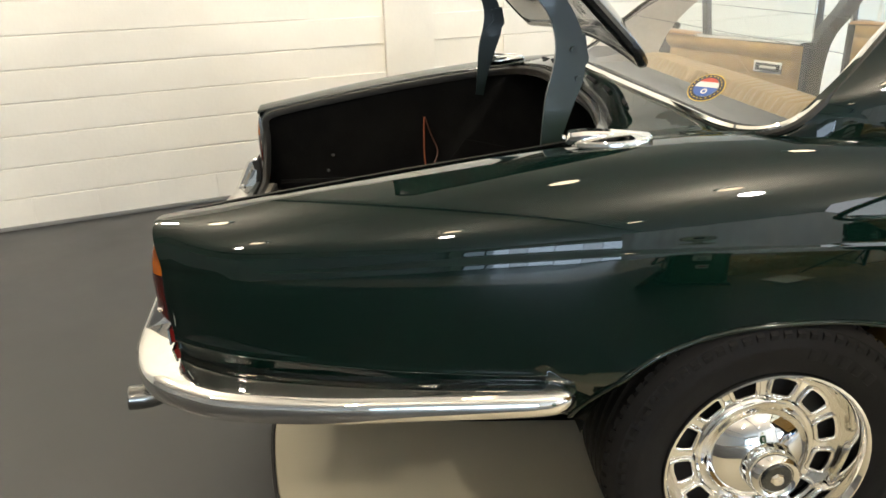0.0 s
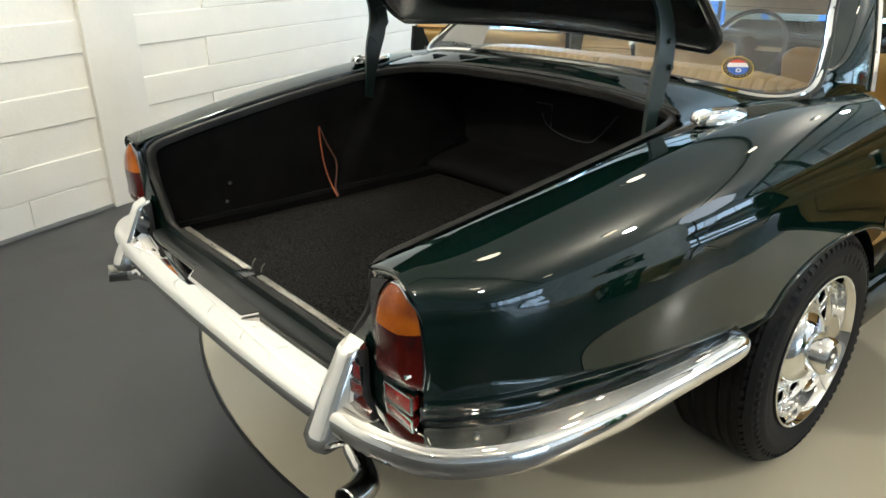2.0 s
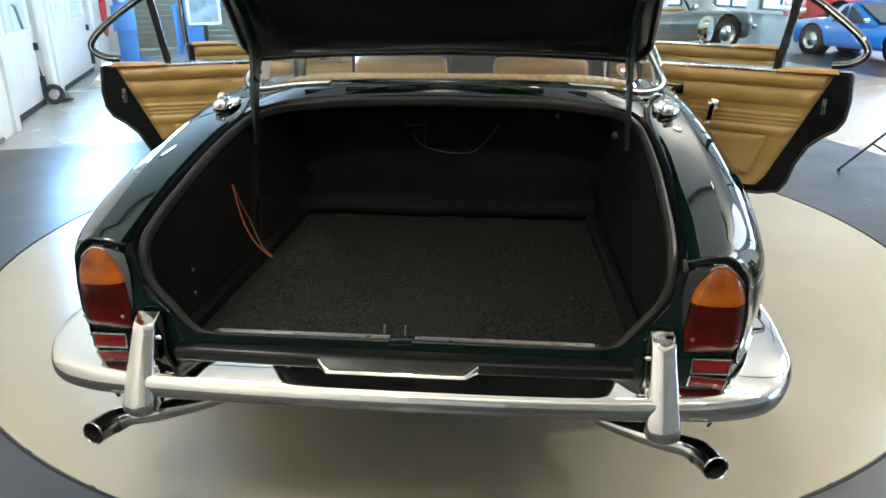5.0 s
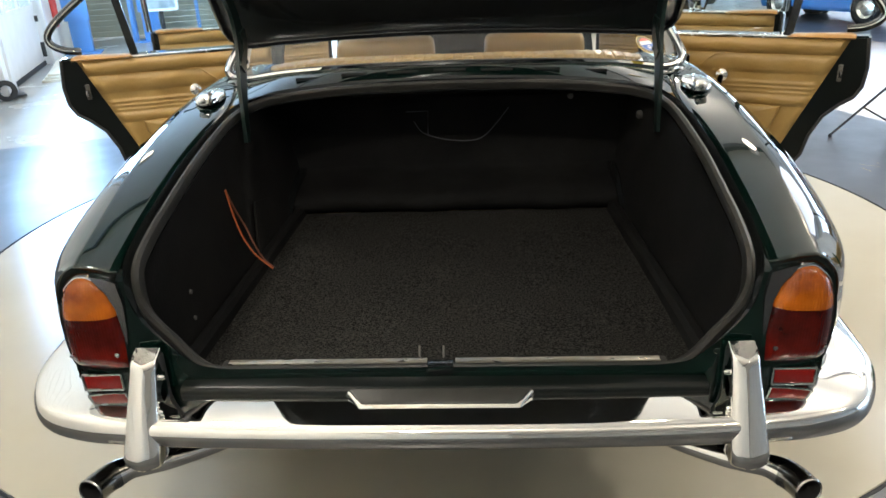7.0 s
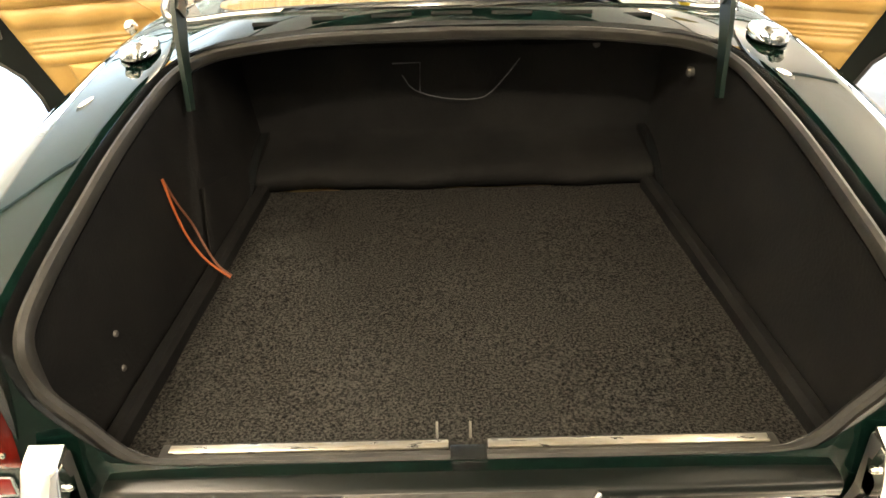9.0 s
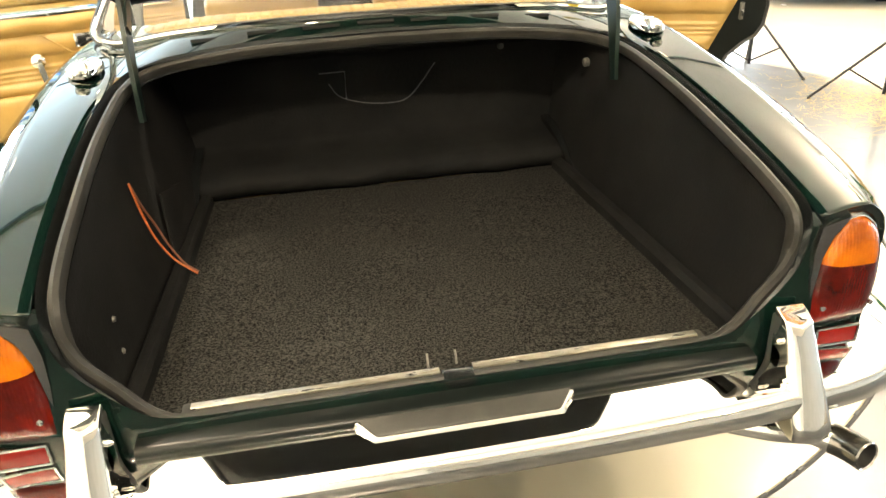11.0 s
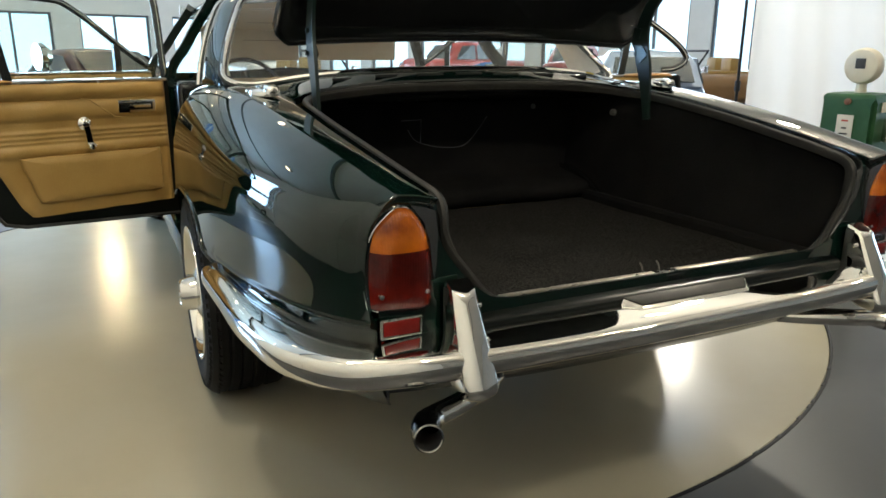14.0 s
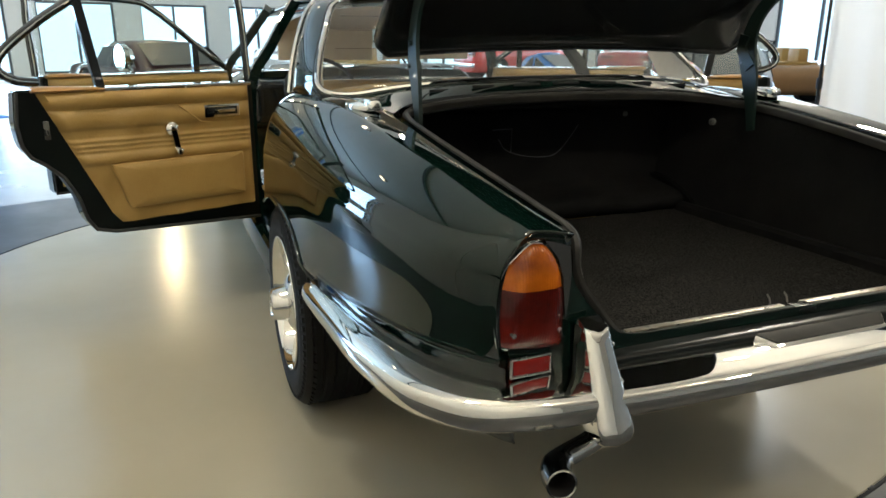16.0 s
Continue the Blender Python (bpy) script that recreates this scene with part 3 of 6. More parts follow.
part("boot_seal", bm, SEAL, CAR, "black rubber boot seal")

# rear face between wings, round the opening and down behind the bumper
bm = bmesh.new()
inner = [np.array(p) for p in half[:31]][::-1]
outer_k = [(.640, .000, .868), (.69, -.003, .80), (.703, -.004, .72), (.695, -.004, .63), (.66, -.002, .55), (.60, .005, .50), (.40, .01, .50), (0, .01, .50)]
outer = spline(outer_k, 8)
idx = np.linspace(0, len(outer) - 1, len(inner))
outer = [outer[int(round(i))] for i in idx]
for s in (1, -1):
    rows = []
    for k in np.linspace(0, 1, 7):
        rows.append([(s * (a[0] * (1 - k) + b[0] * k), (a[1] * (1 - k) + b[1] * k) - .010 * math.sin(math.pi * k), a[2] * (1 - k) + b[2] * k) for a, b in zip(inner, outer)])
    grid(bm, rows)
bmesh.ops.remove_doubles(bm, verts=bm.verts, dist=1e-4)
part("rear_panel", bm, PAINT, CAR, smooth=60)
# near-black: shade put into the body-green ledge; also the shut faces' own black
LEDGE = mat("ledge_black", (0.003, 0.0045, 0.004), 0.3, spec=0.25)
bm = bmesh.new()
prof = [(-.002, .6335), (-.030, .6315), (-.037, .6295), (-.041, .625), (-.042, .618), (-.038, .606), (-.018, .596)]
grid(bm, [[(x, y + .006 * (x / .5) ** 2, z) for y, z in prof] for x in np.linspace(-.50, .50, 30)])
part("rear_ledge", bm, LEDGE, CAR, "green ledge above the bumper, shaded near-black in its colour")
# underside valance
bm = bmesh.new()
rows = []
for x in np.linspace(-.70, .70, 24):
    k = (abs(x) / .7) ** 3
    rows.append([(x, -.035 + .09 * k, .555), (x, -.02 + .09 * k, .50), (x, .03 + .06 * k, .455), (x, .25, .40), (x, .8, .36), (x, 1.6, .30), (x, 3.9, .26)])
grid(bm, rows)
part("underbody", bm, BLACKPAINT, CAR)

# boot inside
def boot():
    zf = .590

    def edge(y):
        return .545 - .03 * y
    bm = bmesh.new()
    rows = []
    for y in np.linspace(.03, 1.02, 41):
        xe = edge(y)
        rows.append([(x, y, zf + .003 * noise.noise((x * 6, y * 6, 0))) for x in np.linspace(-xe, xe, 41)])
    grid(bm, rows)
    part("boot_carpet", bm, CARPET, CAR, "worn dark grey boot carpet")
    for s in (1, -1):
        bm = bmesh.new()
        rows = []
        for y, xt, zt in ((.012, .535, .70), (.02, .560, .80), (.04, .568, .862), (.24, .585, .890), (.45, .598, .923), (.66, .602, .952), (.82, .598, .972), (.92, .580, .99), (1.24, .58, .97)):
            b = edge(y) + .012
            rows.append([(s * (b + (xt - b) * k + .010 * math.sin(math.pi * k)), y, zf - .004 + (zt - zf + .004) * k) for k in np.linspace(0, 1, 10)])
        grid(bm, rows)
        part("boot_side", bm, LINER, CAR)
        # rail along the foot of the side panel
        bm = bmesh.new()
        sweep(bm, [(s * (edge(y) - .004), y, zf + .010) for y in np.linspace(.05, 1.0, 12)], [(-.019, -.012), (.019, -.012), (.018, .014), (.010, .023), (-.006, .023), (-.016, .012)])
        part("side_rail", bm, LINER, CAR)
    # clip-on flap in front of the left wheel arch
    bm = bmesh.new()
    plate(bm, [(-.534, .60, zf + .002), (-.522, .98, zf + .002), (-.552, .98, .68), (-.564, .72, .74)], (.004, 0, 0))
    part("side_flap", bm, LINER, CAR)
    bm = bmesh.new()
    rows = []
    rnd = random.Random(3)
    for x in np.linspace(-.61, .61, 32):
        w = .006 * math.sin(13 * x) + .004 * math.sin(31 * x + 1)
        rows.append([(x, 1.026 + w, zf - .002), (x, 1.004 + w, .604), (x, .994 + w, .622), (x, 1.000 + w * .6, .642 + w * .5), (x, 1.025, .656 + w * .5), (x, 1.10, .666), (x, 1.185, .678), (x, 1.198, .70), (x, 1.205, .85), (x, 1.19, 1.0)])
    grid(bm, rows)
    part("boot_bulkhead", bm, LINER, CAR, "black lined step and bulkhead at the boot's front", smooth=60)
    # thin loop of wire hanging on the bulkhead
    tube(spline([(-.135, 1.185, .852), (-.105, 1.183, .812), (-.03, 1.18, .788), (.055, 1.18, .782), (.10, 1.181, .795), (.145, 1.183, .84), (.185, 1.186, .89)], 6), .0014, 6, "wire", WIRE, CAR, "thin grey wire hanging in a loop")
    tube([(-.16, 1.183, .884), (-.085, 1.181, .886), (-.088, 1.180, .805)], .0017, 6, "wire_end", WIRE, CAR)
    # loose two-strand cable on the left panel
    for c, pts in ((ORANGE, ((-.584, .575, .826), (-.572, .572, .76), (-.556, .57, .70), (-.533, .572, .650), (-.508, .571, .622), (-.484, .570, .601))),
                   (BROWN, ((-.584, .577, .826), (-.574, .596, .765), (-.560, .618, .705), (-.540, .606, .662), (-.510, .580, .626), (-.482, .573, .603)))):
        tube(spline(pts, 6), .0027, 6, "cable", c, CAR, "orange and brown cable hanging on the side panel")
    bm = bmesh.new()
    lathe(bm, [(0, .012), (-.010, .012), (-.014, .007), (-.014, 0)], (.566, .935, .912), (1, .15, 0), 12)
    part("panel_stud", bm, STUD, CAR)
    bm = bmesh.new()
    lathe(bm, [(0, .010), (-.010, .010), (-.013, .006), (-.013, 0)], (.39, 1.203, .92), (0, 1, 0), 12)
    part("panel_stud", bm, STUD, CAR)
    for x, y, z in ((-.572, .24, .70), (-.564, .22, .645)):
        bm = bmesh.new()
        lathe(bm, [(0, .006), (.004, .005), (.005, 0)], (x, y, z), (1, 0, 0), 10)
        part("panel_clip", bm, STUD, CAR)
    bm = bmesh.new()
    grid(bm, [[(x, .955 - .09 * (abs(x) / .6) ** 4, 1.03 - .03 * (abs(x) / .6) ** 2), (x, 1.0, .985), (x, 1.06, .955), (x, 1.19, .965)] for x in np.linspace(-.59, .59, 24)])
    part("boot_header", bm, BLACKPAINT, CAR)
    bm = bmesh.new()
    box(bm, -.440, -.030, .002, .052, .592, .641, .006)
    box(bm, .030, .440, .002, .052, .592, .641, .006)
    box(bm, -.032, .032, .006, .050, .588, .626, .004)
    part("boot_sill", bm, SEAL, CAR)
    for a, b in ((-.425, -.028), (.028, .425)):
        bm = bmesh.new()
        box(bm, a, b, .029, .044, .6415, .6445, .001)
        part("sill_strip", bm, ALLOY, CAR, "worn bright metal sill strip")
    boxed("latch", (-.026, .026, -.004, .03, .632, .650), BLACKPAINT, CAR, bevel=.004)
    for x in (-.044, .004):
        tube([(x, .052, .640), (x, .056, .652), (x, .064, .660)], .0019, 6, "latch_pin", STUD, CAR)


WIRE = mat("grey_wire", (0.075, 0.075, 0.08), 0.6)
ORANGE = mat("orange_flex", (0.36, 0.085, 0.02), 0.5)
BROWN = mat("brown_flex", (0.14, 0.05, 0.025), 0.5)
STUD = mat("dull_stud", (0.13, 0.125, 0.11), 0.5, 0.5)
HOLLOW_BLACK = mat("dark_slot", (0.004, 0.004, 0.004), 0.9)
ALLOY = mat("bright_alloy", (0.62, 0.60, 0.54), 0.22, 0.9, base2=(0.42, 0.37, 0.27), rough2=0.45, noise_scale=22, stretch=(1, 6, 6))
boot()

# boot lid, raised
LID = pose(0, .955, 1.138, 0, 0, 0) @ pose(0, 0, 0, -47, 0, 0)    # local -y runs up along the lid


def boot_lid():
    lid = new("boot_lid")
    lid.parent = CAR
    lid.matrix_basis = LID
    lid["label"] = "raised dark green boot lid with ribbed underside"
    # outline in local x,y ; y from 0 (hinge edge) to -1.05
    def wid(k):
        return .645 - .05 * k - .10 * max(0, (k - .9) / .1) ** 2
    ks = np.concatenate([[0, .01, .03, .06], np.linspace(.1, 1, 19)])
    top, bot = [], []
    for k in ks:
        w = wid(k) * (1 if k > .06 else 1 - .07 * (1 - k / .06) ** 2)
        xs = np.linspace(-w, w, 31)
        sag = .02 * math.sin(math.pi * min(k * 1.2, 1))
        top.append([(x, -1.05 * k + .006 * (1 - (x / w) ** 2) * (1 - k), .055 + sag - .05 * (abs(x) / w) ** 4 + .034 * (1 - (x / w) ** 2) * (1 - .6 * k)) for x in xs])
    bm = bmesh.new()
    grid(bm, top)
    o = part("lid_skin", bm, PAINT, lid)
    s = o.modifiers.new("thick", "SOLIDIFY")
    s.thickness, s.offset = 0.004, -1
    bm = bmesh.new()
    for k in ks:
        w = (wid(k)) * (1 if k > .06 else 1 - .07 * (1 - k / .06) ** 2)
        xs = np.linspace(-w, w, 41)
        row = []
        for x in xs:
            y = -1.05 * k + .006 * (1 - (x / w) ** 2) * (1 - k)
            # raised rim and an oval recess in the inner panel
            e = ((x / (w - .14)) ** 4 + ((k - .5) / .36) ** 4)
            z = .0 + (.030 / (1 + math.exp(-14 * (1 - e))))
            edge = min(1, (w - abs(x)) / .03, (k + .002) / .03, (1.0 - k + .002) / .03)
            row.append((x, y, z + .012 * (1 - edge) + .034 * (1 - (x / w) ** 2) * (1 - .6 * k)))
        bot.append(row)
    grid(bm, bot)
    part("lid_inner_panel", bm, BLACKPAINT, lid, "black enamelled inner panel", smooth=80)
    bm = bmesh.new()
    rim = [bot[0][i] for i in range(41)] + [r[-1] for r in bot[1:]] + [bot[-1][i] for i in range(39, -1, -1)] + [r[0] for r in bot[-2:0:-1]]
    sweep(bm, rim, circle(.012, 8), up=(0, 0, 1), closed=True)
    part("lid_rim", bm, BLACKPAINT, lid)
    return lid


boot_lid()
for s in (1, -1):
    path = spline([(s * .574, .775, .90), (s * .574, .790, .98), (s * .574, .812, 1.06), (s * .573, .832, 1.13), (s * .572, .822, 1.20), (s * .572, .78, 1.27), (s * .572, .70, 1.34)], 6)
    bm = bmesh.new()
    sweep(bm, path, lambda k: [(-.005, -.014 - .030 * math.sin(math.pi * min(k * 1.1, 1)) ** 2), (.005, -.014 - .030 * math.sin(math.pi * min(k * 1.1, 1)) ** 2), (.005, .014 + .016 * k), (-.005, .014 + .016 * k)], up=(0, 1, .2))
    h = part("lid_hinge", bm, PAINT_IN, CAR, "green gooseneck lid hinge", smooth=30)
    bm = bmesh.new()
    sweep(bm, [(s * .566, .800, 1.10), (s * .566, .845, 1.155), (s * .566, .835, 1.20)], [(-.003, -.02), (.003, -.02), (.003, .02), (-.003, .02)], up=(0, 1, .2))
    part("hinge_plate", bm, PAINT_IN, h)
    for y, z in ((.840, 1.115), (.828, 1.175)):
        bm = bmesh.new()
        lathe(bm, [(-.012, 0), (-.012, .007), (.012, .007), (.012, 0)], (s * .573, y, z), (1, 0, 0), 6)
        part("hinge_bolt", bm, PAINT_IN, h)

# ---- bumper, lamps, exhausts, wheels ----
def bumper():
    b = new("rear_bumper")
    b.parent = CAR
    b["label"] = "polished chrome wraparound rear bumper"
    # centre line in plan, right half, with (x, y, z, height, depth)
    keys = [(0.0, 0.0, -.112, .578, .030, .050), (.30, .30, -.108, .578, .030, .050), (.55, .55, -.094, .577, .032, .060), (.68, .68, -.074, .574, .035, .066),
            (.80, .777, -.026, .568, .036, .070), (.92, .845, .075, .562, .036, .062), (1.10, .884, .25, .556, .035, .046), (1.36, .898, .50, .550, .032, .036),
            (1.52, .903, .65, .546, .031, .033), (1.58, .904, .710, .545, .030, .031), (1.61, .901, .739, .5445, .029, .026), (1.632, .892, .757, .544, .028, .018), (1.648, .878, .766, .544, .026, .009), (1.665, .860, .769, .544, .024, .004)]
    f = hermite(keys)
    ss = np.concatenate([np.linspace(0, .5, 12), np.linspace(.53, 1.1, 36), np.linspace(1.13, 1.55, 20), np.linspace(1.565, 1.665, 20)])
    pts = [f(s) for s in ss]
    full = [(-p[0], *p[1:]) for p in pts[::-1][:-1]] + [tuple(p) for p in pts]
    bm = bmesh.new()
    rows = []
    for i, (x, y, z, h, d) in enumerate(full):
        a, c = full[max(i - 1, 0)], full[min(i + 1, len(full) - 1)]
        t = Vector((c[0] - a[0], c[1] - a[1], 0)).normalized()
        out = Vector((t.y, -t.x, 0))
        # rounded face bead with a broad, slightly dished shelf running in to the body
        prof = []
        for ang in np.linspace(-120, 62, 17):
            r = radians(ang)
            prof.append((.020 * math.cos(r), h * .86 * math.sin(r)))
        flat_in = min(1, max(0, (abs(x) - .50) / .12))
        for q in np.linspace(0, 1, 9)[1:]:
            up = h * (.78 + .42 * math.sin(q * math.pi / 2) ** .9)
            prof.append((.008 - (d * 1.5 + .008) * q, up * (1 - flat_in) + h * (.78 + .34 * math.sin(q * math.pi / 2) ** .9) * flat_in))
        prof += [(-d * 1.55, h * 1.0), (-d * .9, h * .5), (-.016, -h * .3)]
        rows.append([Vector((x, y, z)) + out * u + Vector((0, 0, v)) for u, v in prof])
    grid(bm, rows, wrap=True, cap=True)
    part("blade", bm, CHROME, b, smooth=60)
    for s in (1, -1):
        # tapered upright: rings from the sloping top down to the rounded foot
        bm = bmesh.new()
        rows = []
        for yf, zf, yb, zb, w in ((-.0510, .7015, -.026, .7130, .0190), (-.0555, .7005, -.022, .7150, .0225), (-.0585, .6970, -.020, .7135, .0243), (-.0650, .6830, -.023, .700, .0252),
                                  (-.0810, .6530, -.030, .660, .0275), (-.1060, .6040, -.040, .606, .0312), (-.1300, .5560, -.055, .558, .0345), (-.1365, .5410, -.060, .543, .0348),
                                  (-.1350, .5280, -.066, .530, .0335), (-.1290, .5190, -.072, .522, .0305), (-.1180, .5145, -.080, .518, .0255)):
            a, e = np.array((yf, zf)), np.array((yb, zb))
            d = e - a
            L = np.linalg.norm(d)
            d = d / L
            r = min(.015, w * .55)
            half = [(0, -.0055), (w * .22, -.0046)] + [(w - r + r * math.sin(q), r - r * math.cos(q)) for q in np.linspace(.22, math.pi / 2, 7)] + [(w + .0006, L * .6), (w, L)]
            ring_pts = [(-u, v) for u, v in half[:0:-1]] + half
            rows.append([(s * .552 + u, *(a + d * v)) for u, v in ring_pts])
        grid(bm, rows, wrap=True, cap=True)
        over = part("overrider", bm, CHROME, b, smooth=40)
        for y, z, r in ((-.050, .668, .0055), (-.082, .612, .0075)):
            bm = bmesh.new()
            lathe(bm, [(-.004, r), (.003, r), (.007, r * .6), (.008, 0)], (s * (.552 - .0295), y, z), (-s, 0, 0), 12)
            part("bolt", bm, CHROME, over)
        bm = bmesh.new()
        box(bm, s * .552 - .027, s * .552 + .027, -.042, -.016, .535, .704, .006)
        part("overrider_gasket", bm, RUBBER, b)
    return b


bumper()


FILLER = mat("dull_plated_metal", (0.30, 0.30, 0.30), 0.22, 1.0, rough2=0.3, noise_scale=5)


def tail_lamp(s):
    t = new("tail_lamp")
    t.parent = CAR
    t["label"] = "amber over red tail lamp in a chrome rim"
    out = spline([(.717, .672), (.723, .72), (.719, .775), (.703, .822), (.675, .852), (.655, .858), (.633, .850), (.612, .822), (.600, .78), (.595, .73), (.597, .666)], 5)
    out = out + [np.array((.615, .6625)), np.array((.657, .664)), np.array((.70, .667))]
    c = np.array((.658, .745))
    out = [c + (p - c) * np.array((.975, 1.0)) + np.array((.001, -.002)) for p in out]

    def lens(lo, hi, name, material):
        bm = bmesh.new()
        rows = []
        for k in (1.0, .985, .95, .88, .75, .55, .3, .05):
            y = -.006 - .024 * (1 - k ** 3.5) ** .6
            rows.append([(s * (c[0] + (p[0] - c[0]) * k), y + .9 * max(0, c[0] + (p[0] - c[0]) * k - .69) ** 1 * .6, c[1] + (p[1] - c[1]) * k) for p in out])
        bm.faces.new(grid(bm, rows, wrap=True)[-1])
        for z, nrm in ((lo, (0, 0, -1)), (hi, (0, 0, 1))):
            bmesh.ops.bisect_plane(bm, geom=bm.verts[:] + bm.edges[:] + bm.faces[:], plane_co=(0, 0, z), plane_no=nrm, clear_outer=True)
        part(name, bm, material, t, smooth=60)
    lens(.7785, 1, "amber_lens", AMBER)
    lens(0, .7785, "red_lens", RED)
    bm = bmesh.new()
    path = [(s * p[0], -.006 + .54 * max(0, p[0] - .69), p[1]) for p in out]
    sweep(bm, path, circle(.0024, 8), up=(0, 1, 0), closed=True)
    part("chrome_rim", bm, CHROME, t)
    bm = bmesh.new()
    plate(bm, [(q[0], -.001, q[2]) for q in path], (0, .03, 0))
    part("lamp_body", bm, BLACKPAINT, t)
    for x, z in ((.613, .700), (.701, .700), (.657, .828)):
        bm = bmesh.new()
        lathe(bm, [(.01, .004), (-.002, .0045), (-.003, 0)], (s * x, -.0235 if z < .8 else -.019, z), (0, 1, 0), 10)
        part("lens_screw", bm, CHROME_OLD, t)
    # chrome filler beside the lamp
    bm = bmesh.new()
    plate(bm, [(s * x, -.013, z) for x, z in ((.640, .860), (.612, .853), (.592, .846), (.586, .80), (.589, .75), (.594, .715), (.598, .74), (.602, .79), (.614, .826))], (0, .02, 0))
    part("chrome_filler", bm, FILLER, t, smooth=20)
    # red reflector
    r = new("reflector")
    r.parent = CAR
    r["label"] = "small red rectangular reflector in a chrome frame"
    bm = bmesh.new()
    box(bm, s * .66 - .036, s * .66 + .036, -.016, .006, .619, .648, .003)
    part("red_reflector", bm, RED_B, r)
    bm = bmesh.new()
    q = [(s * .66 - .039, -.014, .616), (s * .66 + .039, -.014, .617), (s * .66 + .039, -.014, .651), (s * .66 - .039, -.014, .650)]
    for a, b2 in zip(q, q[1:] + q[:1]):
        sweep(bm, [a, b2], circle(.0026, 8), up=(0, 1, 0))
    part("chrome_frame", bm, FILLER, r)


for s in (1, -1):
    tail_lamp(s)


HOOD_TOP = mat("hood_top_dark", (0.020, 0.020, 0.018), 0.35, spec=0.3, base2=(0.032, 0.031, 0.027), noise_scale=20)


def plate_lamp():
    t = new("plate_lamp")
    t.parent = CAR
    t["label"] = "chrome number plate lamp housing with a hand grip"
    def tray(bx, by, bz, fx, fy, fz, drop, lip):
        """A shallow mitred housing: wide against the body, narrower along its front edge."""
        bm = bmesh.new()
        top = [(-bx, by, bz), (-fx, fy, fz), (fx, fy, fz), (bx, by, bz)]
        low = [(-bx, by, bz - drop), (-fx + .004, fy + lip, fz - drop), (fx - .004, fy + lip, fz - drop), (bx, by, bz - drop)]
        grid(bm, [top, low], wrap=True, cap=True)
        bmesh.ops.bevel(bm, geom=[e for e in bm.edges], offset=.0032, segments=2, profile=.6, affect="EDGES")
        return bm
    part("lamp_hood", tray(.188, -.026, .6300, .150, -.070, .6165, .026, -.020), CHROME, t, smooth=12)
    # separate dull dark plate laid over the chrome hood's top
    part("hood_top", tray(.181, -.027, .6318, .146, -.0685, .6192, .004, -.001), HOOD_TOP, t, "dull dark top of the lamp housing")
    part("hood_gasket", tray(.201, -.024, .6065, .163, -.088, .5935, .009, .004), RUBBER, t)
    boxed("lamp_box", (-.14, .14, -.070, -.020, .580, .594), CHROME_OLD, t, bevel=.005)


plate_lamp()


def exhaust(s):
    t = new("exhaust")
    t.parent = CAR
    path = spline([(s * .30, .30, .42), (s * .36, .14, .455), (s * .44, .03, .470), (s * .53, -.035, .474), (s * .580, -.052, .470), (s * .614, -.062, .468), (s * .638, -.078, .466), (s * .653, -.102, .467), (s * .661, -.134, .470)], 6)
    rows = []
    bm = bmesh.new()
    sweep(bm, path, lambda k: circle(.0215 + .0045 * min(1, max(0, (k - .62) / .1)), 18), up=(0, 0, 1), cap=False)
    part("pipe", bm, CHROME, t, smooth=60)
    # outlet chrome is darkened: the underbody's dark reflection is put into its colour
    bm = bmesh.new()
    sweep(bm, path[-13:], circle(.0272, 18), up=(0, 0, 1), cap=False)
    part("pipe_tip", bm, TIP, t, "chromed outlet with its dark reflections put into the colour", smooth=60)
    bm = bmesh.new()
    sweep(bm, path[-14:], circle(.0235, 18), up=(0, 0, 1), cap=False)
    a = path[-14]
    part("pipe_bore", bm, SOOT, t)
    bm = bmesh.new()
    d = Vector(path[-1]) - Vector(path[-2])
    lathe(bm, [(0, .0232), (.0025, .0252), (0, .0273)], path[-1], d, 18)
    part("pipe_rim", bm, TIP, t)


TIP = mat("darkened_chrome", (0.28, 0.275, 0.26), 0.10, 1.0, rough2=0.25, noise_scale=30)
SOOT = mat("soot", (0.012, 0.011, 0.010), 0.9)
for s in (1, -1):
    exhaust(s)


DRUM = mat("brake_drum", (0.025, 0.025, 0.026), 0.5, 0.4, base2=(0.03, 0.03, 0.03), noise_scale=20)


